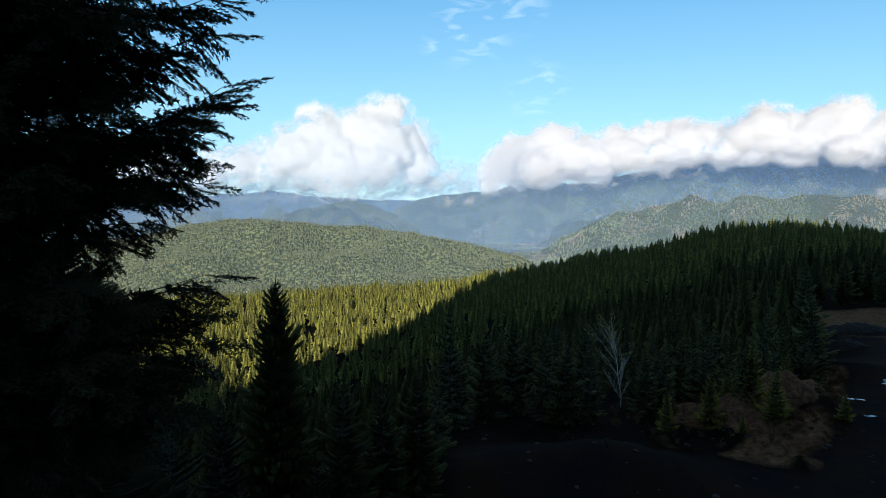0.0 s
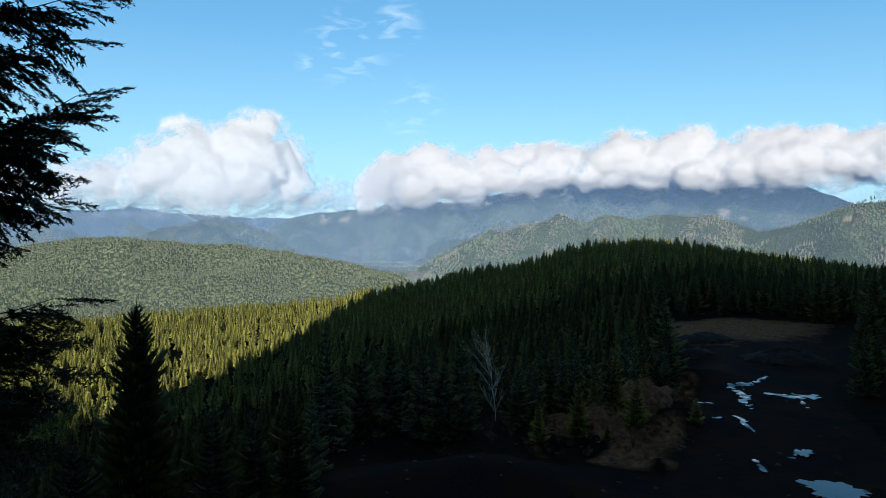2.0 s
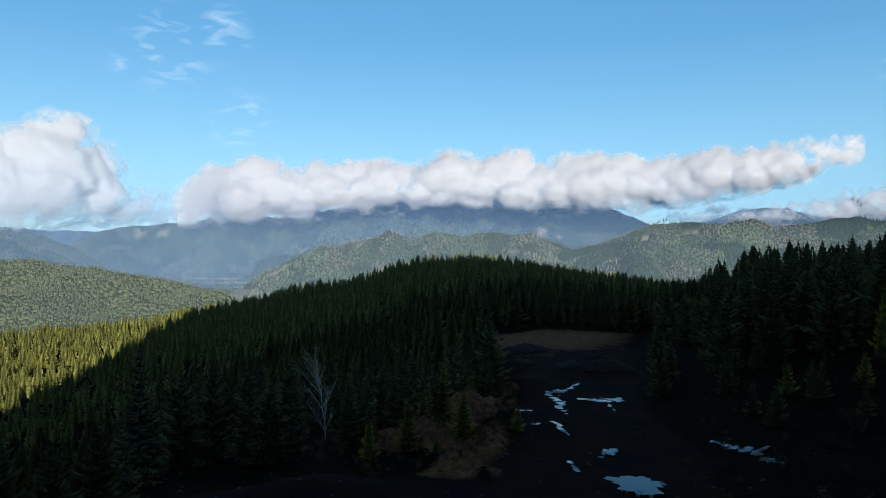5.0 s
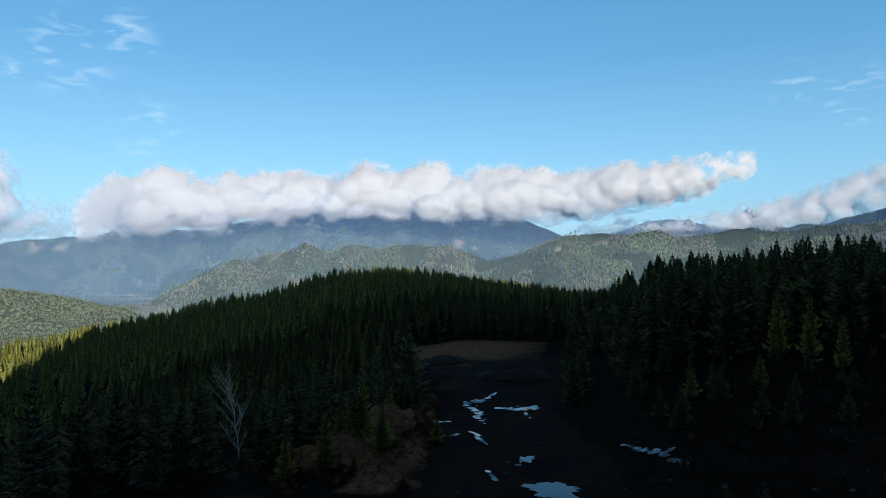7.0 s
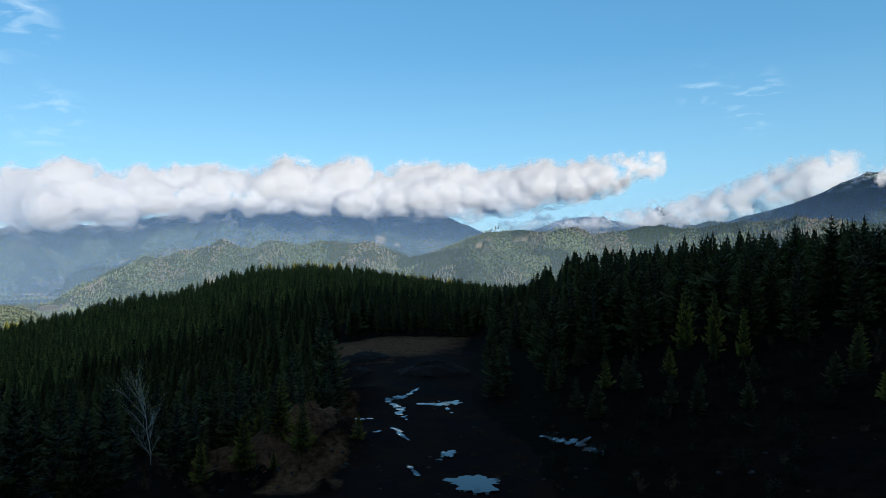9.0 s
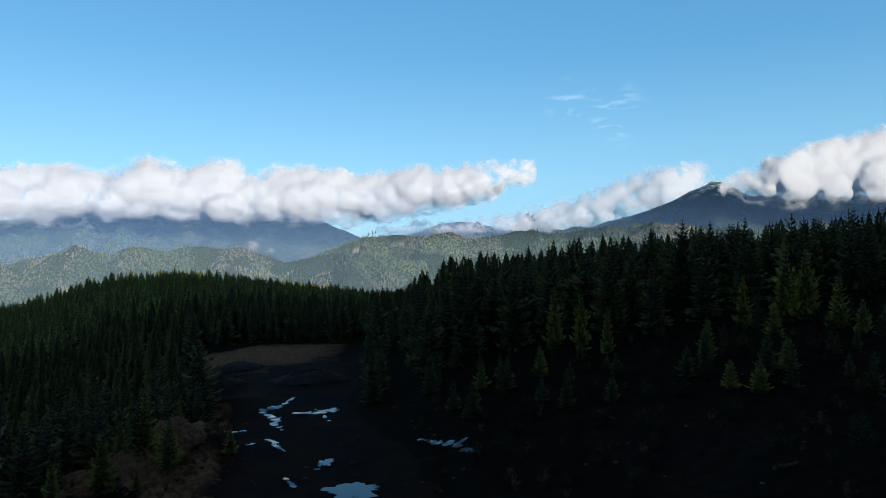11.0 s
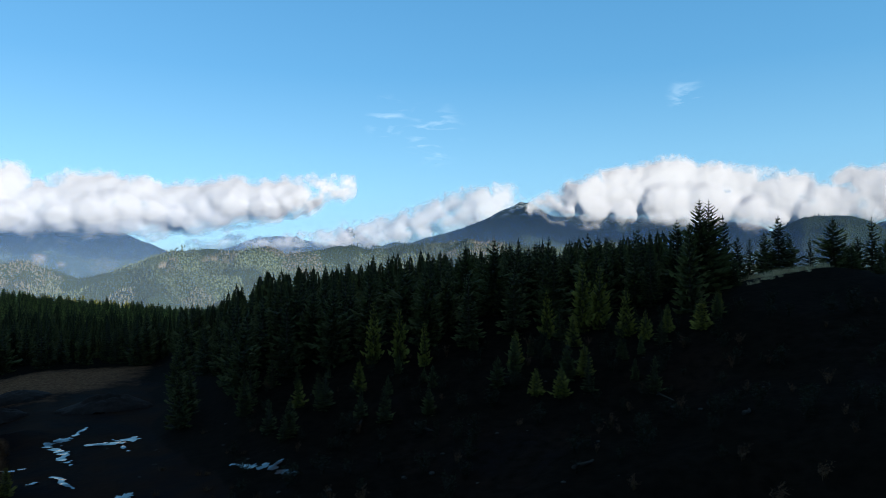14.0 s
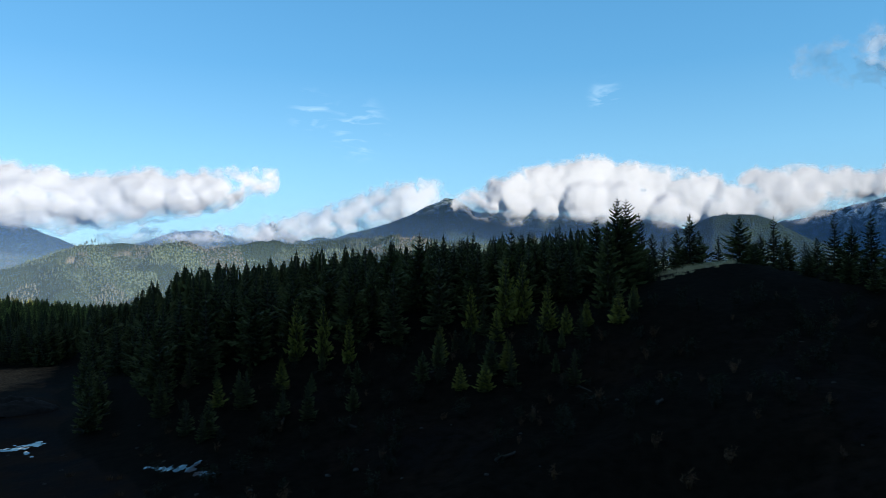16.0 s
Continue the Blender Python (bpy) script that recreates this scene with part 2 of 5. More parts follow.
def cloud_material():
    """White vapour that scatters light through: density frays at the rim."""
    k = Nodes("cloud")
    d = k.attr("vapour")
    fray = k.noise(0.009, 7, 0.58)
    body = k.maths("ADD", d[0], k.span(fray, 0.2, 0.8, -0.55, 0.55))
    alpha = k.maths("MULTIPLY", k.maths("MULTIPLY", k.span(body, 0.30, 1.0), k.span(d[0], 0.1, 0.42)), d[1])
    k.bump(k.noise(0.010, 6, 0.55), 0.5, 24.0)
    normal = k.bsdf.inputs["Normal"].links[0].from_socket
    k.n.remove(k.bsdf)
    front, through_, clear = k.n.new("ShaderNodeBsdfDiffuse"), k.n.new("ShaderNodeBsdfTranslucent"), k.n.new("ShaderNodeBsdfTransparent")
    front.inputs[0].default_value = (0.57, 0.545, 0.60, 1)
    through_.inputs[0].default_value = (0.57, 0.545, 0.60, 1)
    even = k.n.new("ShaderNodeVectorMath")
    even.operation = "MULTIPLY_ADD"
    even.inputs[1].default_value = (0.9, 0.9, 0.9)
    even.inputs[2].default_value = (TO_SUN.x * 0.1, TO_SUN.y * 0.1, TO_SUN.z * 0.1 + 0.16)
    k.l.new(normal, even.inputs[0])
    unit = k.n.new("ShaderNodeVectorMath")
    unit.operation = "NORMALIZE"
    k.l.new(even.outputs[0], unit.inputs[0])
    k.l.new(unit.outputs[0], front.inputs["Normal"])
    m1, m2 = k.n.new("ShaderNodeMixShader"), k.n.new("ShaderNodeMixShader")
    m1.inputs[0].default_value = 0.16
    k.l.new(front.outputs[0], m1.inputs[1])
    k.l.new(through_.outputs[0], m1.inputs[2])
    k.l.new(alpha, m2.inputs[0])
    k.l.new(clear.outputs[0], m2.inputs[1])
    k.l.new(m1.outputs[0], m2.inputs[2])
    k.l.new(m2.outputs[0], k.n["Material Output"].inputs[0])
    return k.m


# ---- helpers for meshes ----
def lattice(seed, n=64):
    return np.random.RandomState(seed).rand(n, n)


def value_noise(x, y, seed=1):
    """Smooth noise, -1 to 1, one unit per cell."""
    g = lattice(seed)
    xi, yi = np.floor(x).astype(int), np.floor(y).astype(int)
    u, v = x - xi, y - yi
    u, v = u * u * (3 - 2 * u), v * v * (3 - 2 * v)
    a, b = g[xi % 64, yi % 64], g[(xi + 1) % 64, yi % 64]
    c, d = g[xi % 64, (yi + 1) % 64], g[(xi + 1) % 64, (yi + 1) % 64]
    return ((a * (1 - u) + b * u) * (1 - v) + (c * (1 - u) + d * u) * v) * 2 - 1


def fbm(x, y, octaves=4, seed=1, gain=0.5):
    out, amp = 0.0, 1.0
    for i in range(octaves):
        out = out + amp * value_noise(x * 2**i + 17.3 * i, y * 2**i - 9.1 * i, seed + i)
        amp *= gain
    return out


def smooth(a, lo, hi):
    s = np.clip((a - lo) / (hi - lo), 0, 1)
    return s * s * (3 - 2 * s)


def mesh_of(name, verts, faces, material, shade=False):
    """verts: (n, 3); faces: (m, 3) or (m, 4), numpy."""
    me = bpy.data.meshes.new(name)
    verts, faces = np.asarray(verts, np.float32), np.asarray(faces, np.int32)
    k = faces.shape[1]
    me.vertices.add(len(verts))
    me.vertices.foreach_set("co", verts.ravel())
    me.loops.add(faces.size)
    me.loops.foreach_set("vertex_index", faces.ravel())
    me.polygons.add(len(faces))
    me.polygons.foreach_set("loop_start", np.arange(0, faces.size, k, dtype=np.int32))
    me.polygons.foreach_set("loop_total", np.full(len(faces), k, np.int32))
    me.polygons.foreach_set("use_smooth", np.full(len(faces), shade))
    me.materials.append(material)
    me.update(calc_edges=True)
    return me


def inner_shaded(me, out_share, vigour=0.5):
    """Marks the crown's lighter outside, 1, against its painted inner shade, 0, and how bright the whole tree is."""
    data = np.ones((len(out_share), 4), np.float32)
    data[:, 0], data[:, 1] = out_share, vigour
    me.color_attributes.new("shade_tone", "FLOAT_COLOR", "POINT").data.foreach_set("color", data.ravel())
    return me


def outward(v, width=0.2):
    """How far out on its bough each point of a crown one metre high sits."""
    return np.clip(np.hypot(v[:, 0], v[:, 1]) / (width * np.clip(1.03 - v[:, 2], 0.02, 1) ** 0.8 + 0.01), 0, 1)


def part(name, data, parent, label="", m=None):
    """One mesh object under a thing or a part."""
    ob = new(name, data)
    ob.parent = parent
    if m is not None:
        ob.matrix_basis = m
    return tagged(ob, label)


def bm_mesh(name, bm, material, shade=True):
    me = bpy.data.meshes.new(name)
    bm.to_mesh(me)
    bm.free()
    me.materials.append(material)
    for p in me.polygons:
        p.use_smooth = shade
    return me


def tube(points, radii, sides=6):
    """A tapered tube along points: verts and triangles."""
    verts, faces = [], []
    for i, p in enumerate(points):
        d = (points[min(i + 1, len(points) - 1)] - points[max(i - 1, 0)]).normalized()
        s = d.cross(Vector((0.3, 0.9, 0.31))).normalized()
        t = d.cross(s)
        for j in range(sides):
            a = 2 * math.pi * j / sides
            verts.append(p + (s * math.cos(a) + t * math.sin(a)) * radii[i])
    for i in range(len(points) - 1):
        for j in range(sides):
            a, b = i * sides + j, i * sides + (j + 1) % sides
            faces += [(a, b, a + sides), (b, b + sides, a + sides)]
    return verts, faces


def join(pieces):
    verts, faces, n = [], [], 0
    for v, f in pieces:
        verts += [tuple(p) for p in v]
        faces += [tuple(i + n for i in q) for q in f]
        n += len(v)
    return np.array(verts), np.array(faces)


# ---- the land ----
BEARINGS = (-180, -100, -60, -25, -13, -4, 3, 8, 13, 17, 21, 24, 28, 33, 37, 41, 45, 49, 56, 67, 80, 88, 95, 105, 130, 180)
GROUND_25 = (8, 4, -2, -2, -1, 0, 0, 0, 0, 0, 0, 0, 0, 0, 0, 0, 0, 0, 0, 0, 0, 0, 0.5, 2, 6, 8)
GROUND_45 = (8, 2, -8, -7, -4, -2, -1, -0.5, 0, 0, 0, 0, 0, 0, 0, 0, 0, 0, 0.8, 2, 3.5, 5, 6, 7, 9, 8)
GROUND_75 = (8, 0, -18, -18, -14, -9, -6, -5, -4, -4, -3.5, -2.5, -1, 0, 0, 0, 1.5, 4.5, 6.3, 8.6, 10.3, 12.3, 13.4, 11.5, 12, 8)
GROUND_110 = (8, -5, -28, -29, -26, -22, -16, -13, -11, -9.5, -7, -4, -1.5, 0, 0, 0, 2, 6, 8, 10, 11.5, 12.8, 13.4, 13, 13, 8)
GROUND_170 = (8, -10, -43, -44, -43, -39, -27, -21, -16, -12, -8, -4, -2, -1, -2, -3, -1.5, 3, 6, 8, 9, 10, 10, 11, 12, 8)
CREST_AWAY = (300, 400, 470, 470, 470, 470, 435, 420, 410, 400, 388, 380, 380, 380, 380, 375, 360, 300, 220, 200, 200, 200, 200, 200, 220, 300)
CREST_UP = (8, -20, -46, -48, -47, -44, -33.8, -26.8, -17.6, -12.4, -2.4, 0.5, 0.6, -1.6, -6.2, -9.8, -11, -8, -4, 0, 2, 4, 5, 6, 10, 8)

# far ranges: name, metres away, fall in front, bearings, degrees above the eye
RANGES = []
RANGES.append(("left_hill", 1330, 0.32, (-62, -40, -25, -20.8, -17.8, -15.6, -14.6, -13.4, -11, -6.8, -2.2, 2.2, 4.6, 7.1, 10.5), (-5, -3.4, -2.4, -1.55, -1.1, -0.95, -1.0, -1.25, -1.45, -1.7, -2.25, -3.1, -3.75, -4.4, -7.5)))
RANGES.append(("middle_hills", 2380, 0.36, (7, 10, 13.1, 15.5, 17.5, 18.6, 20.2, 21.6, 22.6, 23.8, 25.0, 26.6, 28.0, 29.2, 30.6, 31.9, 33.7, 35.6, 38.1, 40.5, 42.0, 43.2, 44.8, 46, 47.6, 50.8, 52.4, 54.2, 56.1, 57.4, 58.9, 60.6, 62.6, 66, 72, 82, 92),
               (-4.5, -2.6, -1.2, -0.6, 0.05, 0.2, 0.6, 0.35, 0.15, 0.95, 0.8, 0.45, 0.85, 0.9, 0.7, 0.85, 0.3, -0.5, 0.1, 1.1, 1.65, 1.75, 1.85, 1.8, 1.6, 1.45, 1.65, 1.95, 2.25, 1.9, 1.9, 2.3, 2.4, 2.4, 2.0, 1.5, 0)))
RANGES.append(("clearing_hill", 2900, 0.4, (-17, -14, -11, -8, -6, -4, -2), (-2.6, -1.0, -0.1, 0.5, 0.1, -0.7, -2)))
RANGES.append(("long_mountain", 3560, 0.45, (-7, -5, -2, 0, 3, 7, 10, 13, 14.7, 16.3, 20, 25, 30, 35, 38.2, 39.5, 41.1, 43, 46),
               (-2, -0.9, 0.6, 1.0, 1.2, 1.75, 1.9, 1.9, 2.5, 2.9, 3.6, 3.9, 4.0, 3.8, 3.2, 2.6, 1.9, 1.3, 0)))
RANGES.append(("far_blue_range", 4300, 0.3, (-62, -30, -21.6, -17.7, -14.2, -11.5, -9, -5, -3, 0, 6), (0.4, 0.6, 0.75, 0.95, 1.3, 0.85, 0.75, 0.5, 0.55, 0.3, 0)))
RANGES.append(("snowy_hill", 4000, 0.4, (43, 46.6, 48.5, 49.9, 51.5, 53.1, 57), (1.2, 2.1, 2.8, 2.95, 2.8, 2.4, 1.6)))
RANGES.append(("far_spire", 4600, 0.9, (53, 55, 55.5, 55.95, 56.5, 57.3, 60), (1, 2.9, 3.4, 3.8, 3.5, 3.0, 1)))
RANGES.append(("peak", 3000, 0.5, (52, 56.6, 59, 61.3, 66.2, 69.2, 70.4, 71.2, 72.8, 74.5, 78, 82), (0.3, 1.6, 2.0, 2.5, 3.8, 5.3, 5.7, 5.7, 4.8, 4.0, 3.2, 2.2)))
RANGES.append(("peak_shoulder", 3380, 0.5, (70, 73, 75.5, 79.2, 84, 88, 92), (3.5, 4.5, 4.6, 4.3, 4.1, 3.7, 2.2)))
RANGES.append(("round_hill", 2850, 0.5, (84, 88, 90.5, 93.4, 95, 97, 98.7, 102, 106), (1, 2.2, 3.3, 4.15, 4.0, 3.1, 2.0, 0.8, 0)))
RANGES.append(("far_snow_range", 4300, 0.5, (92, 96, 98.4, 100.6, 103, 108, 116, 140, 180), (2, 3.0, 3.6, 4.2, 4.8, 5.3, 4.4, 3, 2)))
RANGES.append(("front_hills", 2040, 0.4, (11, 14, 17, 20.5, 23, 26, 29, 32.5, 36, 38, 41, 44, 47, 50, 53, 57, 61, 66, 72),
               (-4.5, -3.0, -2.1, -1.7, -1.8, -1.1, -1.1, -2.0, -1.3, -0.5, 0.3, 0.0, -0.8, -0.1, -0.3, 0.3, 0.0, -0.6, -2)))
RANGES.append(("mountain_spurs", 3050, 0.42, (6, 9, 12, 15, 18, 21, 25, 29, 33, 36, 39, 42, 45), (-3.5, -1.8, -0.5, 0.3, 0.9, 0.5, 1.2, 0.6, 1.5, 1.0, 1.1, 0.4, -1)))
# the hill behind that keeps the foreground in shade: across the sun's way, metres and height
SHADE_U = (-700, -400, -250, -160, -100, -84, -77, -72, -65, -56, -15, 60, 80, 148, 196, 260, 420, 800)
SHADE_Z = (50, 80, 88, 94, 98, 110, 126, 142, 165, 185, 199, 210, 208, 184, 161, 154, 138, 95)


def polar(x, y):
    return np.degrees(np.arctan2(x, y)), np.hypot(x, y)


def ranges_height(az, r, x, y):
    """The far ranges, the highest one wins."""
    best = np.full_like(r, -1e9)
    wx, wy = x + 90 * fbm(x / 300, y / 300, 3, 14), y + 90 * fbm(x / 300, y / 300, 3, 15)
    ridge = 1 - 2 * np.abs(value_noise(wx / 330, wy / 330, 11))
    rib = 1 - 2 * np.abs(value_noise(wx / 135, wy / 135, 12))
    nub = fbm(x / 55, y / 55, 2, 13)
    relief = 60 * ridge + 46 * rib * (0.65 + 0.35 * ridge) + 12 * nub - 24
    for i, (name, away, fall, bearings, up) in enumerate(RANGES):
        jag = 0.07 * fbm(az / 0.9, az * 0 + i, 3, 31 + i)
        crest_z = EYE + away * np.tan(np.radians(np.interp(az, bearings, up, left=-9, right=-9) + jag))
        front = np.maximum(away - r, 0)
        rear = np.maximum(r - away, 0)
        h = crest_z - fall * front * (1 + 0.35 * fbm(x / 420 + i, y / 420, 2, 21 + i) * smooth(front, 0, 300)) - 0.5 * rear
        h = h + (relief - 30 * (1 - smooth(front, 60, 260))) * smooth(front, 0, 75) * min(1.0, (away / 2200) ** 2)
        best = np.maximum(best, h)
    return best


def land(x, y):
    """Height of the ground."""
    x, y = np.asarray(x, float), np.asarray(y, float)
    az, r = polar(x, y)
    col = [np.interp(az, BEARINGS, c) for c in (GROUND_25, GROUND_45, GROUND_75, GROUND_110, GROUND_170, CREST_AWAY, CREST_UP)]
    z25, z45, z75, z110, z170, away, up = col
    rs = [0 * r, 25 + 0 * r, 45 + 0 * r, 75 + 0 * r, 110 + 0 * r, 170 + 0 * r, np.maximum(away, 180), away + 190, away + 420, 1e5 + 0 * r]
    zs = [z25, z25, z45, z75, z110, z170, up, up - 62, up * 0 - 150, up * 0 - 150]
    z = zs[0]
    for i in range(len(rs) - 1):
        s = np.clip((r - rs[i]) / (rs[i + 1] - rs[i]), 0, 1)
        s = 0.5 * s + 0.5 * s * s * (3 - 2 * s)
        z = np.where(r >= rs[i], zs[i] + (zs[i + 1] - zs[i]) * s, z)
    if np.max(r) > 620:
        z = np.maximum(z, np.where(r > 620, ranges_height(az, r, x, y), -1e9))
    # the hill behind
    u = x * math.cos(SUN_AZ) * -1 + y * math.sin(SUN_AZ)
    v = x * math.sin(SUN_AZ) + y * math.cos(SUN_AZ)
    z = np.maximum(z, np.interp(u, SHADE_U, SHADE_Z) + 11 * fbm(u / 9, v / 40, 3, 77) - 0.82 * np.abs(v - 260))
    # the knoll that the camera stands on
    knoll = EYE - 1.75 - 0.6 * np.maximum(r - 1.2, 0)
    z = np.maximum(z, knoll)
    # loose soil pushed up beside the yard and below the knoll
    for b, away, wide, deep, high in ((24.6, 48.5, 4.2, 2.4, 1.5), (28.0, 51.0, 3.0, 2.2, 1.6), (7.0, 34.0, 7.0, 3.0, 1.2), (13.5, 36.0, 4.0, 2.5, 0.8), (30.3, 68.0, 3.5, 2.0, 1.1), (92.0, 77.0, 7.0, 5.0, 0.8)):
        a = radians(b)
        across = x * math.cos(a) - y * math.sin(a)
        along = x * math.sin(a) + y * math.cos(a) - away
        z = z + high * np.exp(-((across / wide) ** 2) - (along / deep) ** 2)
    # roughness of the slopes, none on the yard floor
    flat = smooth(np.abs(az - 36), 9, 16) + smooth(r, 112, 140)
    rough = np.clip(flat, 0, 1) * smooth(r, 3, 20)
    z = z + rough * (0.55 * fbm(x / 9, y / 9, 4, 3) + 1.6 * smooth(r, 120, 300) * fbm(x / 45, y / 45, 3, 5))
    bank = smooth(az, 14, 18) * (1 - smooth(az, 29, 31)) * smooth(r, 38, 42) * (1 - smooth(r, 52, 56))
    z = z + 0.45 * bank * fbm(x / 1.5, y / 1.5, 3, 66)
    z = z + 0.10 * fbm(x / 2.6, y / 2.6, 3, 8) * smooth(r, 3, 10) * (r < 300)
    return z


def yard_mask(x, y):
    """1 on the gravel yard and its track."""
    az, r = polar(x, y)
    left = np.interp(r, (22, 40, 52, 64, 75, 95, 112), (27, 28.5, 29.3, 29.2, 28.5, 28.2, 29))
    right = np.interp(r, (22, 46, 60, 80, 97, 112), (52, 47.5, 41.5, 41.5, 41, 38))
    wob = 1.2 * fbm(x / 5, y / 5, 3, 31)
    return smooth(az - left + wob, -0.5, 1.0) * smooth(right - az + wob, -0.5, 1.2) * smooth(r, 18, 26) * (1 - smooth(r + 3 * wob, 104, 112))


def clearing(x, y):
    """1 where the far forest has been cut down to pale soil."""
    azd, rr = polar(x, y)
    clear = np.zeros_like(rr)
    for caz, cr, waz, wr in ((0.7, 3440, 0.5, 28), (-8.3, 2800, 0.95, 26), (5.2, 3455, 0.75, 22), (2.3, 3400, 0.25, 24), (41.7, 2290, 0.7, 30), (51.4, 2210, 1.2, 36), (44.7, 2310, 0.9, 22), (8.0, 2170, 1.1, 150), (32.8, 2975, 0.5, 16), (34.4, 2985, 0.3, 14), (11.2, 3420, 0.5, 22), (13.0, 3000, 0.5, 20), (19.3, 2000, 0.8, 26), (23.5, 2330, 0.6, 22)):
        d = ((azd - caz) / waz) ** 2 + ((rr - cr) / wr) ** 2
        clear = np.maximum(clear, 1 - smooth(d + 0.8 * fbm(x / 40, y / 40, 3, 51), 0.5, 1.1))
    return clear


def build_ground():
    az = np.radians(np.concatenate([np.arange(-180, -140, 1.0), np.arange(-140, -52, 3.0), np.arange(-52, 124, 0.4), np.arange(124, 152, 3.0), np.arange(152, 180, 1.0)]))
    near, slope = 1.036 ** np.arange(0, 135), 118 * 1.026 ** np.arange(1, 66)
    r = np.unique(np.concatenate([[0.02, 0.5], near, slope, np.arange(660, 960, 30), np.arange(960, 3700, 22), np.arange(3700, 4950, 60), [q[1] for q in RANGES]]))
    na, nr = len(az), len(r)
    R, A = np.meshgrid(r, az, indexing="ij")
    X, Y = R * np.sin(A) + 0.06 * (R < 0.3), R * np.cos(A) + 0.04 * (R < 0.3)
    Z = land(X, Y)
    verts = np.stack([X, Y, Z], -1).reshape(-1, 3)
    verts = np.vstack([verts, [[0, 0, EYE - 1.75]]])
    i, j = np.meshgrid(np.arange(nr - 1), np.arange(na), indexing="ij")
    jn = (j + 1) % na
    quads = np.stack([i * na + j, (i + 1) * na + j, (i + 1) * na + jn, i * na + jn], -1).reshape(-1, 4)
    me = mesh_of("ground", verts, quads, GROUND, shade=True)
    x, y, z = verts.T
    azd, rr = polar(x, y)
    cover = np.zeros((len(verts), 4), np.float32)
    high = np.zeros((len(verts), 4), np.float32)
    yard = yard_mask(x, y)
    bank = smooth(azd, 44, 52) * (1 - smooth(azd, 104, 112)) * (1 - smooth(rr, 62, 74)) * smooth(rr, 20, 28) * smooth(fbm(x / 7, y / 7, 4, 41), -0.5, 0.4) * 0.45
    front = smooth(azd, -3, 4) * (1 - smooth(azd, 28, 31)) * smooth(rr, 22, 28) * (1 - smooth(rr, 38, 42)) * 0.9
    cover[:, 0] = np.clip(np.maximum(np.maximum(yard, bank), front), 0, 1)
    ragged = 5 * fbm(x / 11, y / 11, 4, 44)
    edge = smooth(rr + ragged * 1.6, 84, 100) * (1 - smooth(rr, 108, 116)) * smooth(azd, 26, 29) * (1 - smooth(azd + 0.5 * ragged, 38, 44))
    verge = smooth(azd, 28.6, 29.8) * (1 - smooth(azd + 0.2 * ragged, 31.0, 32.2)) * smooth(rr, 52, 57) * (1 - smooth(rr, 64, 70))
    knoll = np.exp(-((azd - 91.2) / 2.6) ** 4) * smooth(rr, 72, 75) * (1 - smooth(rr, 96, 104))
    cover[:, 2] = np.clip(0.7 * edge + 0.75 * verge, 0, 1)
    cover[:, 1] = np.clip(1.1 * knoll * smooth(fbm(x / 5, y / 5, 4, 46), -0.6, 0.2), 0, 1)
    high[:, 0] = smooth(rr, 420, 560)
    clear = clearing(x, y)
    loose = smooth(azd, 15, 19) * (1 - smooth(azd, 29.5, 31.5)) * smooth(rr, 38, 42) * (1 - smooth(rr, 50, 54)) * smooth(fbm(x / 4, y / 4, 4, 61), -0.6, 0.3)
    high[:, 1] = clear * 0.75
    cover[:, 2] = np.maximum(cover[:, 2], 0.8 * loose)
    cover[:, 0] *= 1 - 0.7 * loose
    high[:, 2] = smooth(z, 215, 300) * (azd > 43) * 0.85 + smooth(z, 120, 220) * (azd > 44) * (azd < 57) * (rr > 3500) * 0.6
    shade_data = np.zeros((len(verts), 4), np.float32)
    ragged_far = 0.35 * fbm(x / 120, y / 120, 4, 71)
    # cloud shadow painted dark on the peak and upper mountain, plus random dark patches
    shade_data[:, 0] = np.clip(smooth(azd, 57, 63) * smooth(rr, 2420, 2560) * 0.9 + smooth(z + 60 * ragged_far, 150, 215) * (azd > -40) * (azd < 46) * 0.8 + ragged_far * (rr > 1500), 0, 0.92)
    shade_data[:, 1] = (rr < 1450) * 1.0
    for name, data in (("cover", cover), ("high", high), ("shade_mask", shade_data)):
        at = me.color_attributes.new(name, "FLOAT_COLOR", "POINT")
        at.data.foreach_set("color", data.ravel())
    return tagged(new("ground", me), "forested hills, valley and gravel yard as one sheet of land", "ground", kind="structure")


build_ground()


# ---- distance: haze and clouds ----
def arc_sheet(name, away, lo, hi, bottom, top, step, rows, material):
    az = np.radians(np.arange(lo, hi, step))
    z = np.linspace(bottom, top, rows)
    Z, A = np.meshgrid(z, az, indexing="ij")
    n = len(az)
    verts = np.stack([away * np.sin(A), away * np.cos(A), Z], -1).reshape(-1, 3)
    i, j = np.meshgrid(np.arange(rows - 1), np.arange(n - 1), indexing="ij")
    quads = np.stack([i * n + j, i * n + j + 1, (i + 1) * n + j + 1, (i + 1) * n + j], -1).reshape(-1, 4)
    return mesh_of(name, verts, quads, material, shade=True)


# haze of distance put in as coloured see-through sheets
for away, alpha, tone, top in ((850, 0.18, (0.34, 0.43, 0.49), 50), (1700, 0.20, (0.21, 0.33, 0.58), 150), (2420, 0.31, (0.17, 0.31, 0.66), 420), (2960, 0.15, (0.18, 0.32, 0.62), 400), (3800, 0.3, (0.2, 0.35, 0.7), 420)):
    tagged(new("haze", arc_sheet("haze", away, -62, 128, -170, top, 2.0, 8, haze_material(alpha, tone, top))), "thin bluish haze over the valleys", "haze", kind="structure")


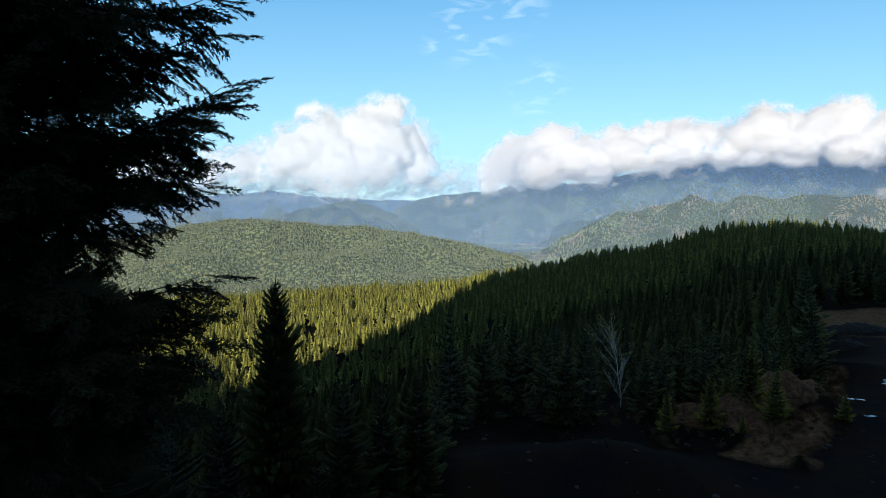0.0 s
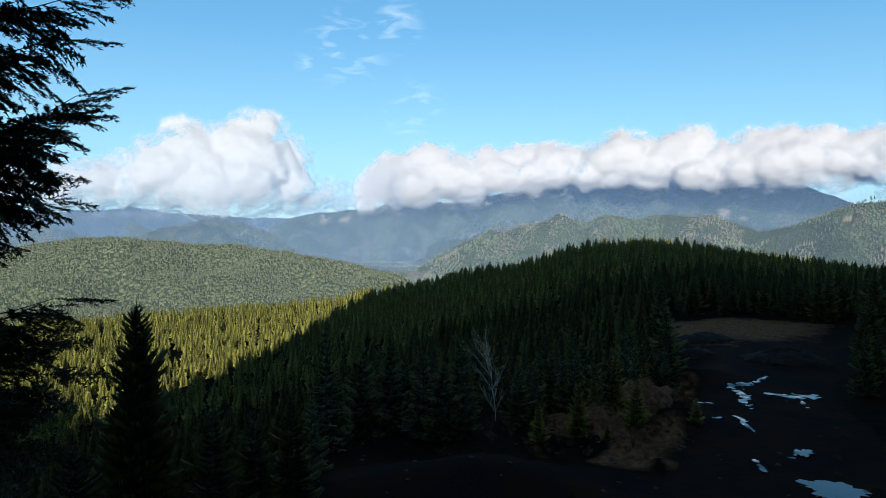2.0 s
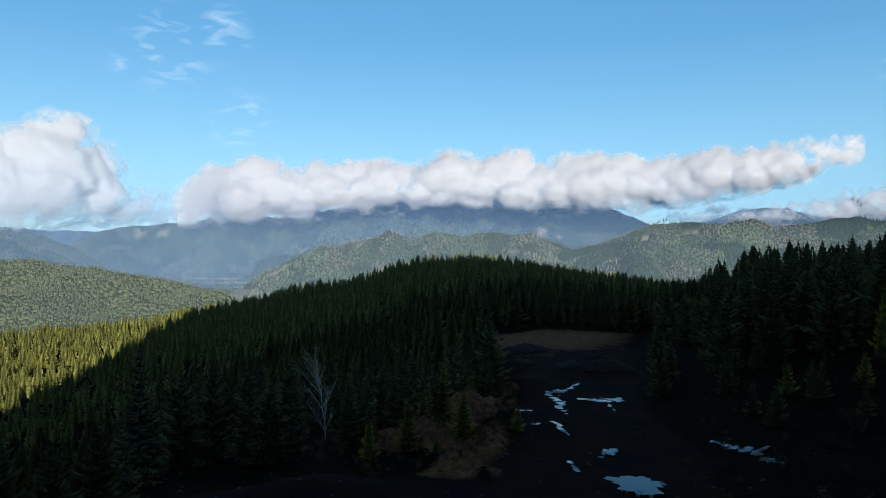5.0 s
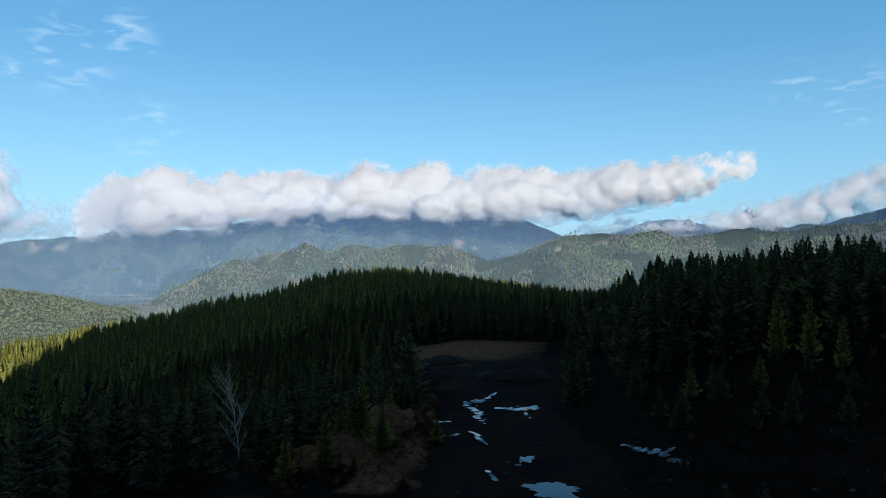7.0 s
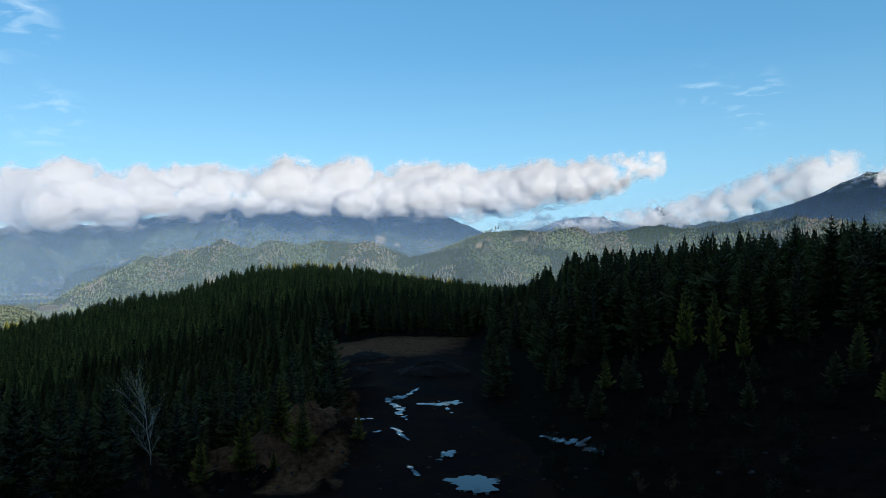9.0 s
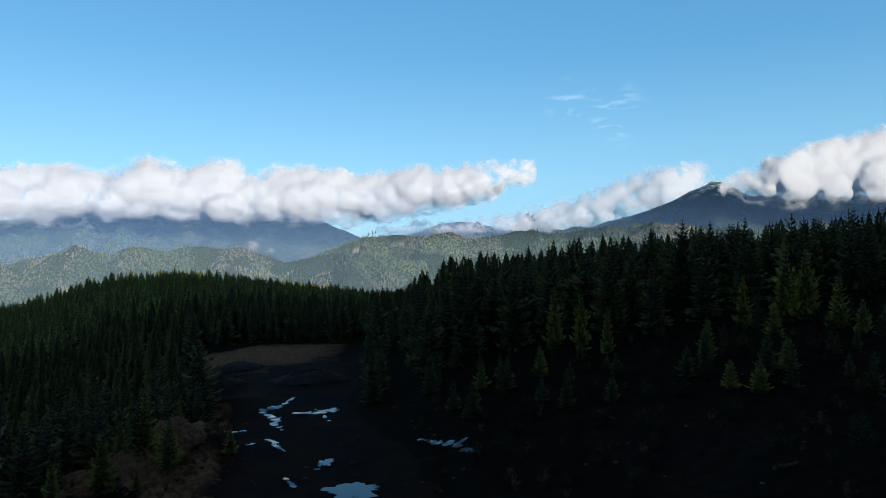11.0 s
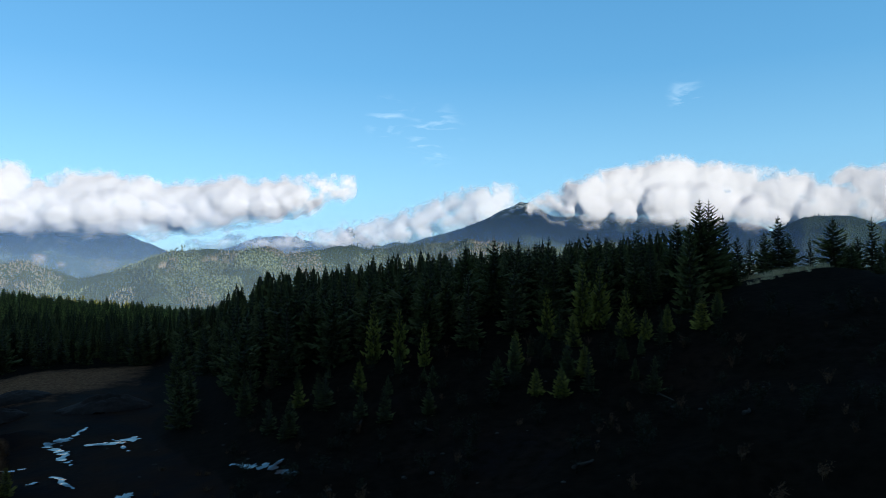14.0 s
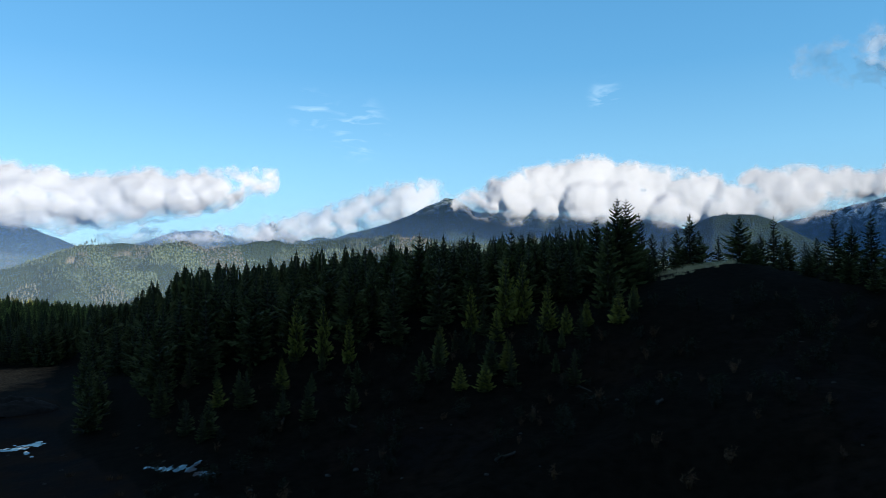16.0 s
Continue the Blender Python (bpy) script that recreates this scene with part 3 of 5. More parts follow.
CLOUDS = []
CLOUDS.append(("cloud_bank", 3170, (3.2, 3.9, 5.1, 7.0, 9.3, 11.5, 14.9, 17.4, 19.8, 21.8, 25.2, 27.8, 29.4, 30.8, 32.4, 35.8, 39.0, 41.2, 43.4, 46.2, 49.0, 52.3, 55.6, 56.6),
               (1.0, 1.0, 1.05, 1.2, 1.4, 1.6, 2.0, 2.3, 2.5, 2.6, 2.65, 2.65, 2.7, 2.7, 2.65, 2.6, 2.5, 2.85, 3.0, 3.3, 3.8, 4.7, 5.9, 6.6),
               (3.4, 4.4, 5.8, 6.6, 7.2, 6.2, 7.0, 6.7, 7.2, 6.5, 8.2, 7.0, 7.7, 8.5, 7.0, 7.5, 7.7, 6.8, 7.3, 7.8, 7.9, 7.9, 8.1, 7.5), 0.6, 1.0))
CLOUDS.append(("cumulus_cloud", 3950, (-34, -28, -22, -17, -13.6, -11.8, -9.9, -8.3, -6.9, -5.0, -3.6, -2.4, -1.3, 0.2, 1.6, 3.2, 4.4), (0.9, 0.9, 0.9, 0.9, 1.0, 0.9, 0.8, 0.7, 0.7, 0.8, 0.9, 0.9, 1.0, 1.1, 1.2, 1.4, 1.5),
               (4.2, 4.0, 4.4, 5.0, 5.8, 7.8, 9.1, 7.6, 8.9, 9.7, 9.1, 6.8, 4.6, 3.8, 3.9, 2.9, 2.2), 1.1, 0.9))
CLOUDS.append(("low_cloud", 3650, (43, 46, 49, 52.3, 56.6, 58.9, 60.8, 63.5, 66.2, 67.9, 69.4, 71), (1.6, 1.8, 1.8, 1.6, 1.6, 1.8, 2.2, 2.6, 3.2, 3.8, 4.4, 5.2),
               (2.6, 2.8, 3.0, 3.3, 4.3, 4.6, 5.4, 6.4, 7.1, 7.5, 7.2, 6.0), 0.8, 0.9))
CLOUDS.append(("right_cloud_bank", 3230, (71.0, 72.6, 74.0, 76.0, 78.4, 80.2, 82.2, 84.2, 86.4, 88.6, 90.5, 92.4, 94.4, 96.8, 98.9, 101.5, 107, 114), (5.0, 4.5, 4.2, 3.8, 3.7, 3.6, 3.5, 3.4, 3.2, 3.1, 3.0, 3.0, 3.1, 3.4, 3.8, 4.4, 4.8, 5.0),
               (6.0, 6.4, 7.0, 8.2, 8.8, 8.7, 9.5, 8.7, 8.6, 8.0, 7.8, 7.2, 7.4, 7.9, 7.6, 7.2, 7.4, 7.0), 0.6, 1.0))
CLOUDS.append(("high_cloud_scrap", 3900, (97.4, 98.6, 100.4, 102, 105, 110, 116), (14.6, 14.6, 14.5, 13.6, 12.2, 11.5, 11.0), (15.3, 15.6, 16.0, 16.3, 16.8, 16.5, 15.5), 1.6, 0.55))
CLOUD = cloud_material()


def build_cloud(name, away, bearings, base, top, soft, thick, seed, slant=0.0, puff=1.0):
    """A heap of vapour: billows that swell towards the open side, dense inside, frayed at the rim."""
    lo, hi = bearings[0] - 2, bearings[-1] + 2
    bottom, ceiling = min(base) - 1.5, max(top) + 1.5
    az = np.arange(lo, hi, 0.11)
    el = np.arange(bottom, ceiling, 0.10)
    E, A = np.meshgrid(el, az, indexing="ij")
    n, rows = len(az), len(el)
    rnd = random.Random(seed)
    wa = A + 0.20 * fbm(A / 0.8, E / 0.8, 3, seed) + 0.07 * fbm(A / 0.25, E / 0.25, 2, seed + 3)
    we = E + 0.20 * fbm(A / 0.8, E / 0.8, 3, seed + 6) + 0.07 * fbm(A / 0.25, E / 0.25, 2, seed + 9)
    swell = np.zeros_like(A)
    reach = np.full_like(A, -3.0)
    for k in range(int((bearings[-1] - bearings[0]) * 16)):
        a = rnd.uniform(bearings[0] + 0.2, bearings[-1] - 0.2)
        t0, b0 = np.interp(a, bearings, top), np.interp(a, bearings, base)
        tall = t0 - b0
        q = tall * (rnd.uniform(0.20, 0.34) if k % 5 == 0 else (rnd.uniform(0.10, 0.2) if k % 5 < 3 else rnd.uniform(0.05, 0.1)))
        q = max(q, 0.16)
        f = rnd.random() ** 0.75
        e = b0 + 0.6 * q + f * max(tall - 1.55 * q, 0.0)
        d = np.hypot((wa - a) * 0.85, we - e)
        lift = 0.55 * tall * (1 - 0.85 * f) * rnd.uniform(0.6, 1.3)
        swell = np.maximum(swell, (np.sqrt(np.clip(q * q - d * d, 0, None)) * 1.25 + lift) * (d < q))
        reach = np.maximum(reach, q - d)
    middle = np.minimum(E - np.interp(A, bearings, base), np.interp(A, bearings, base) * 0.42 + np.interp(A, bearings, top) * 0.58 - E)
    reach = np.maximum(reach, np.where((A > bearings[0]) & (A < bearings[-1]), 0.6 * middle + 0.05, -3.0))
    swell = np.maximum(swell, 0.22 * np.interp(A, bearings, np.subtract(top, base)))
    for k in range(8):
        swell[1:-1, 1:-1] = (swell[1:-1, 1:-1] * 2 + swell[2:, 1:-1] + swell[:-2, 1:-1] + swell[1:-1, 2:] + swell[1:-1, :-2]) / 6
    top_z, base_z = np.interp(A, bearings, top), np.interp(A, bearings, base)
    down = base_z + 0.25 * fbm(A / 2.5, E / 2.0, 4, seed + 12)
    inside = np.minimum(reach / (0.42 * soft), (E - down) / (soft * 0.9) + 0.3)
    dens = np.clip(0.46 + 0.30 * inside, 0, 1.25)
    round_ = np.clip((E - down) / np.maximum(top_z - down, 0.3), 0, 1)
    belly = np.sin(math.pi * (0.06 + 0.70 * round_))
    ends = smooth(np.minimum(A - bearings[0], bearings[-1] - A), -0.5, 4.5)
    R = away + slant * (A - 0.5 * (bearings[0] + bearings[-1])) - away * ((0.5 + 0.5 * puff) * 0.0105 * swell + puff * 0.036 * belly) * ends
    x, y = R * np.sin(np.radians(A)), R * np.cos(np.radians(A))
    z = EYE + R * np.tan(np.radians(E))
    verts = np.stack([x, y, z], -1).reshape(-1, 3)
    i, j = np.meshgrid(np.arange(rows - 1), np.arange(n - 1), indexing="ij")
    quads = np.stack([i * n + j, i * n + j + 1, (i + 1) * n + j + 1, (i + 1) * n + j], -1).reshape(-1, 4)
    d = dens.ravel()
    keep = (d[quads].max(1) > 0.02)
    me = mesh_of(name, verts, quads[keep], CLOUD, shade=True)
    data = np.zeros((len(verts), 4), np.float32)
    data[:, 0], data[:, 1] = d, thick
    at = me.color_attributes.new("vapour", "FLOAT_COLOR", "POINT")
    at.data.foreach_set("color", data.ravel())
    tagged(new(name, me), "sunlit white cloud with grey base over the mountains", "cloud", kind="structure")


for s, c in enumerate(CLOUDS):
    build_cloud(*c, seed=100 + 20 * s, slant=36.0 if c[2][0] > 65 else 0.0, puff=0.62 if c[2][0] > 40 else 1.0)


# ---- conifers ----
def crown_near(seed, whorls=20, per=7, width=0.15, bare=0.05, droop=0.35, steps=6, twig=0.38):
    """Crown of a conifer one metre high: whorls of boughs, each a spine with ragged side twigs."""
    rnd = random.Random(seed)
    verts, faces = [], []
    for w in range(whorls):
        f = w / (whorls - 1)
        z0 = bare + (0.985 - bare) * f
        reach = width * ((1 - f) ** 0.78) * rnd.uniform(0.78, 1.12) + 0.014
        if f < 0.12:
            reach *= 0.75 + 2 * f
        n = max(4, round(per * (1 - 0.35 * f)))
        a0 = rnd.uniform(0, 6.28)
        for b in range(n):
            a = a0 + 6.283 * (b + rnd.uniform(-0.3, 0.3)) / n
            ln = reach * (rnd.uniform(0.55, 1.1) if rnd.random() < 0.8 else rnd.uniform(1.0, 1.35))
            dirx, diry = math.cos(a), math.sin(a)
            sx, sy = -diry, dirx
            lift = 0.5 * f - droop * (1 - f) + rnd.uniform(-0.14, 0.14)
            def spine(q):
                return (dirx * ln * q, diry * ln * q, z0 + ln * (lift * q + 0.28 * q * q))
            for k in range(steps):
                q0, q1 = k / steps, min(1.0, (k + 1.15) / steps)
                c0, c1 = spine(q0), spine(q1)
                for sgn in (-1, 1):
                    t = ln * (twig - 0.66 * twig * q0) * rnd.uniform(0.6, 1.35)
                    qt = q0 + rnd.uniform(0.25, 0.42)
                    tip = spine(min(qt, 1.1))
                    tip = (tip[0] + sgn * sx * t, tip[1] + sgn * sy * t, tip[2] - t * rnd.uniform(0.15, 0.6))
                    i = len(verts)
                    verts += [c0, c1, tip]
                    faces.append((i, i + 1, i + 2))
                    if k % 2:
                        continue
                    i = len(verts)
                    low = (0.5 * (c0[0] + tip[0]), 0.5 * (c0[1] + tip[1]), 0.5 * (c0[2] + tip[2]) - ln * rnd.uniform(0.1, 0.22))
                    verts += [c0, tip, low]
                    faces.append((i, i + 1, i + 2))
            i = len(verts)
            e, g = spine(0.8), spine(1.12)
            verts += [(e[0] + sx * ln * 0.05, e[1] + sy * ln * 0.05, e[2]), (e[0] - sx * ln * 0.05, e[1] - sy * ln * 0.05, e[2]), g]
            faces.append((i, i + 1, i + 2))
    i = len(verts)
    verts += [(0.006, 0, 0.95), (-0.004, 0.005, 0.95), (-0.003, -0.005, 0.95), (0, 0, 1.03)]
    faces += [(i, i + 1, i + 3), (i + 1, i + 2, i + 3), (i + 2, i, i + 3)]
    return np.array(verts), np.array(faces)


def crown_mid(seed, whorls=14, per=9, width=0.15):
    """Crown one metre high: layers of separate boughs, each a bent blade."""
    rnd = random.Random(seed)
    verts, faces = [], []
    for w in range(whorls):
        f = w / whorls
        z0 = 0.06 + 0.9 * f
        reach = width * (1 - f) ** 0.82 * rnd.uniform(0.85, 1.1) + 0.012
        a0 = rnd.uniform(0, 6.28)
        for b in range(per):
            a = a0 + 6.283 * (b + rnd.uniform(-0.35, 0.35)) / per
            ln = reach * rnd.uniform(0.65, 1.2)
            half = 1.5 / per * rnd.uniform(0.7, 1.1)
            rise = rnd.uniform(-0.45, 0.05) + 0.4 * f
            tip = (ln * math.cos(a), ln * math.sin(a), z0 + ln * rise)
            up = (0.08 * ln * math.cos(a), 0.08 * ln * math.sin(a), z0 + 0.75 / whorls)
            q = 0.62 * ln
            l = (q * math.cos(a - half), q * math.sin(a - half), z0 - 0.5 * ln)
            r = (q * math.cos(a + half), q * math.sin(a + half), z0 - 0.5 * ln)
            i = len(verts)
            verts += [up, l, tip, r]
            faces += [(i, i + 1, i + 2), (i, i + 2, i + 3)]
    i = len(verts)
    verts += [(0.014, 0, 0.9), (-0.008, 0.012, 0.9), (-0.008, -0.012, 0.9), (0, 0, 1.03)]
    faces += [(i, i + 1, i + 3), (i + 1, i + 2, i + 3), (i + 2, i, i + 3)]
    return np.array(verts), np.array(faces)


def crown_far(seed, tiers=3, sides=5, width=0.17):
    rnd = random.Random(seed)
    verts, faces = [], []
    for t in range(tiers):
        f = t / tiers
        z0, reach = 0.02 + 0.8 * f, width * (1 - f) ** 0.8
        i = len(verts)
        verts.append((0, 0, min(1.0, z0 + 0.62)))
        for s in range(sides):
            a = 6.283 * (s + rnd.uniform(-0.3, 0.3)) / sides
            ln = reach * rnd.uniform(0.7, 1.2)
            verts.append((ln * math.cos(a), ln * math.sin(a), z0 + rnd.uniform(-0.06, 0.06)))
        faces += [(i, i + 1 + s, i + 1 + (s + 1) % sides) for s in range(sides)]
    return np.array(verts), np.array(faces)


def plant(name, templates, spots, material, label, seed=5):
    """Many trees in one mesh. spots: rows of x, y, z, height, widening."""
    rnd = np.random.RandomState(seed)
    spots = np.asarray(spots)
    kind = rnd.randint(0, len(templates), len(spots))
    vs, fs, out_share, tone, n = [], [], [], [], 0
    for k, (tv, tf) in enumerate(templates):
        sel = spots[kind == k]
        if not len(sel):
            continue
        a = rnd.rand(len(sel)) * 6.283
        lean = (rnd.rand(len(sel), 2) - 0.5) * 0.06
        c, s = np.cos(a)[:, None], np.sin(a)[:, None]
        h, w = sel[:, 3:4], sel[:, 3:4] * sel[:, 4:5]
        x = (tv[:, 0] * c - tv[:, 1] * s) * w + tv[:, 2] * h * lean[:, :1] + sel[:, 0:1]
        y = (tv[:, 0] * s + tv[:, 1] * c) * w + tv[:, 2] * h * lean[:, 1:] + sel[:, 1:2]
        z = tv[:, 2] * h + sel[:, 2:3]
        vs.append(np.stack([x, y, z], -1).reshape(-1, 3))
        fs.append((tf[None] + (np.arange(len(sel)) * len(tv))[:, None, None] + n).reshape(-1, 3))
        out_share.append(np.tile(outward(tv), len(sel)))
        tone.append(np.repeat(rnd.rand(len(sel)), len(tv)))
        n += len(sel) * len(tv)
    return tagged(new(name, inner_shaded(mesh_of(name, np.vstack(vs), np.vstack(fs), material), np.concatenate(out_share), np.concatenate(tone))), label, "forest", kind="stuff")


def scatter(lo, hi, near, far, gap, seed, jitter=0.85):
    """Jittered spots over a sector of the plan."""
    rnd = np.random.RandomState(seed)
    g = np.arange(-far, far, gap)
    x, y = np.meshgrid(g, g)
    x = x.ravel() + (rnd.rand(x.size) - 0.5) * gap * jitter * 1.6
    y = y.ravel() + (rnd.rand(y.size) - 0.5) * gap * jitter * 1.6
    az, r = polar(x, y)
    ok = (az > lo) & (az < hi) & (r > near) & (r < far)
    return x[ok], y[ok], az[ok], r[ok], rnd


# nearest trees, each its own thing
NEAR_TREES = []
for s, (w, d) in enumerate(((0.20, 0.30), (0.24, 0.22), (0.185, 0.40), (0.27, 0.2))):
    v, f = crown_near(300 + s, width=w, droop=d)
    root = new("conifer")
    tv, tf = tube([Vector((0, 0, -0.05)), Vector((0, 0, 0.3)), Vector((0.004, 0, 0.65)), Vector((0, 0, 0.97))], [0.016, 0.012, 0.007, 0.002], 6)
    trunk_me = mesh_of("trunk", np.array([tuple(p) for p in tv]), np.array(tf), BARK, True)
    part("trunk", trunk_me, root)
    part("crown", inner_shaded(mesh_of("crown", v, f, FIR), outward(v)), root)
    tagged(root, "dark green conifer standing in the shaded slope", "conifer tree", "plantation conifers")
    NEAR_TREES.append(root)
YOUNG_TREES = []
for s in range(2):
    v, f = crown_near(340 + s, whorls=17, per=8, width=0.27, droop=0.15)
    root = new("young_conifer")
    part("trunk", mesh_of("trunk", np.array([tuple(p) for p in tv]), np.array(tf), BARK, True), root)
    part("crown", inner_shaded(mesh_of("crown", v, f, YOUNG), outward(v)), root)
    tagged(root, "small yellow-green young conifer on a brown bank", "conifer tree", "young conifers")
    YOUNG_TREES.append(root)
FINE_TREES = []
for s in range(2):
    v, f = crown_near(360 + s, whorls=32, per=8, width=0.19, droop=0.3, steps=18, twig=0.2)
    root = new("conifer")
    part("trunk", mesh_of("trunk", np.array([tuple(p) for p in tv]), np.array(tf), BARK, True), root)
    part("crown", inner_shaded(mesh_of("crown", v, f, HERO), outward(v)), root)
    tagged(root, "dark conifer close by on the steep hillside", "conifer tree", "hillside conifers")
    FINE_TREES.append(root)
FRONT_TREES = []
for s in range(2):
    v, f = crown_near(380 + s, whorls=30, per=9, width=0.2, droop=0.28, steps=18, twig=0.22)
    root = new("conifer")
    part("trunk", mesh_of("trunk", np.array([tuple(p) for p in tv]), np.array(tf), BARK, True), root)
    part("crown", inner_shaded(mesh_of("crown", v, f, FIR), outward(v)), root)
    tagged(root, "dark green conifer on the slope below the viewpoint", "conifer tree", "hillside conifers")
    FRONT_TREES.append(root)
used_near, used_young, used_fine, used_front = set(), set(), set(), set()


def spot(bearing, away):
    a = radians(bearing)
    return away * math.sin(a), away * math.cos(a)


def set_tree(kinds, used, i, x, y, high, turn, widen=1.0, sink=0.1):
    z = float(land(x, y)) - sink
    m = pose(x, y, z, 0, 0, turn) @ Matrix.Diagonal((high * widen, high * widen, high, 1))
    k = kinds[i % len(kinds)]
    if i % len(kinds) not in used:
        used.add(i % len(kinds))
        k.matrix_basis = m
        return k
    c = k.copy()
    scene.collection.objects.link(c)
    c.matrix_basis = m
    for o in k.children:
        p = o.copy()
        scene.collection.objects.link(p)
        p.parent = c
    return c


count = 0
# trees picked out singly: bearing, metres away, height, widening
SINGLE = [(-8.5, 30, 7.6, 1.1), (-5.2, 31, 6.3, 1.1), (-2.2, 32, 6.4, 1.0), (-11.0, 27, 5.0, 1.2), (-18.5, 28, 7.6, 1.15),
          (-22.5, 24, 8.6, 1.3), (0.6, 44, 8.4, 1.0), (3.6, 46, 6.5, 1.0), (-0.6, 36, 5.0, 1.0), (6.0, 47, 6.9, 1.0), (8.8, 46, 6.4, 1.1), (10.5, 45, 5.8, 1.1), (12.5, 45, 5.0, 1.1)]
# beside the hillside fir
CLOSE = [(-28.0, 15, 7.6, 1.2), (-29.5, 13, 9.0, 1.2), (-33.0, 12, 9.5, 1.3), (-31.0, 17, 11.5, 1.2), (-22.5, 18, 5.4, 1.3), (-27.5, 20, 8.0, 1.2), (-38.0, 13, 9.0, 1.3), (-17.0, 22, 5.6, 1.3)]
# along the yard
SINGLE += [(16.9, 46, 4.3, 1.2), (18.3, 47, 4.6, 1.1), (23.2, 53, 4.2, 1.2), (25.8, 55, 4.6, 1.25), (28.4, 56, 4.8, 1.3), (29.0, 62, 6.0, 1.2), (28.8, 66, 6.6, 1.2), (28.6, 72, 7.4, 1.1), (28.4, 80, 8.4, 1.1), (28.2, 88, 9.0, 1.1)]
# on the bank
SINGLE += [(47.5, 66, 7.3, 1.0), (49.0, 72, 7.6, 1.1), (84.7, 76, 10.2, 1.3), (85.4, 77, 9.8, 1.2), (83.0, 80, 8.0, 1.1), (86.4, 80, 7.6, 1.2), (87.4, 86, 5.6, 1.2), (88.3, 92, 5.4, 1.2), (89.3, 90, 5.6, 1.2), (90.3, 86, 7.2, 1.6), (91.0, 88, 5.2, 1.4), (92.4, 88, 4.6, 1.3),
           (93.9, 84, 6.3, 1.45), (94.6, 88, 4.4, 1.3), (95.4, 86, 4.6, 1.3), (96.3, 84, 6.4, 1.3), (97.2, 86, 4.4, 1.3), (98.4, 88, 4.0, 1.3), (99.2, 86, 4.2, 1.3), (100.3, 84, 6.6, 1.3), (101.4, 84, 5.6, 1.3), (102.6, 82, 7.0, 1.3), (104.0, 80, 6.4, 1.2), (105.5, 76, 7.0, 1.2),
           (95.0, 78, 2.6, 1.5), (96.8, 77, 2.4, 1.5), (98.6, 78, 3.0, 1.5), (99.8, 76, 2.6, 1.5), (101.2, 77, 3.2, 1.5), (102.8, 75, 3.0, 1.5), (87.2, 76, 3.0, 1.4)]
for i, (b, r, h, w) in enumerate(CLOSE):
    set_tree(FINE_TREES, used_fine, i, *spot(b, r), h, 70 * i, w)
v, f = crown_near(371, whorls=54, per=12, width=0.18, droop=0.16, steps=16, twig=0.34)
spruce = new("spruce")
part("trunk", mesh_of("trunk", np.array([tuple(p) for p in tv]), np.array(tf), BARK, True), spruce)
part("crown", inner_shaded(mesh_of("crown", v, f, FIR), outward(v)), spruce)
tagged(spruce, "tall slender spruce standing below the viewpoint", "spruce tree")
set_tree([spruce], set(), 0, *spot(-14.0, 31), 12.6, 40, 0.9)
for b, r, h, w in SINGLE:
    if r < 34 and b < -10:
        set_tree(FINE_TREES, used_fine, count, *spot(b, r), h, random.uniform(0, 360), w)
    elif r < 34 and b < 2 or h > 9.5:
        set_tree(FRONT_TREES, used_front, count, *spot(b, r), h, random.uniform(0, 360), w)
    else:
        set_tree(NEAR_TREES, used_near, count, *spot(b, r), h, random.uniform(0, 360), w)
    count += 1
for b, r, h, w in ((21.9, 45.6, 3.8, 0.9), (24.9, 47.6, 4.4, 0.9), (26.6, 46.4, 3.4, 1.05), (27.2, 53.5, 3.6, 1.0), (31.2, 49.0, 1.9, 1.1), (18.6, 43.0, 3.0, 0.8), (23.2, 48.5, 2.6, 0.9), (24.3, 44.6, 1.4, 1.0), (60.2, 64, 5.6, 0.62), (62.3, 63, 4.4, 0.62), (58.0, 65, 6.2, 0.6), (75.5, 67, 7.2, 0.7), (76.9, 68, 6.6, 0.7), (72.6, 66, 5.0, 0.7),
                   (79.0, 64, 4.6, 0.8), (80.5, 62, 3.0, 0.9), (82.2, 63, 2.6, 0.9), (70.0, 60, 3.2, 0.9), (86.0, 66, 2.2, 1.0)):
    set_tree(YOUNG_TREES, used_young, random.randint(0, 1), *spot(b, r), h, random.uniform(0, 360), w)
small = random.Random(21)
for i in range(46):
    b = small.uniform(47, 86)
    set_tree(NEAR_TREES if small.random() < 0.86 else YOUNG_TREES, used_near if i < 0 else {0, 1, 2, 3}, i, *spot(b, small.uniform(52, 66)), small.uniform(1.2, 3.4), small.uniform(0, 360), small.uniform(0.9, 1.3))
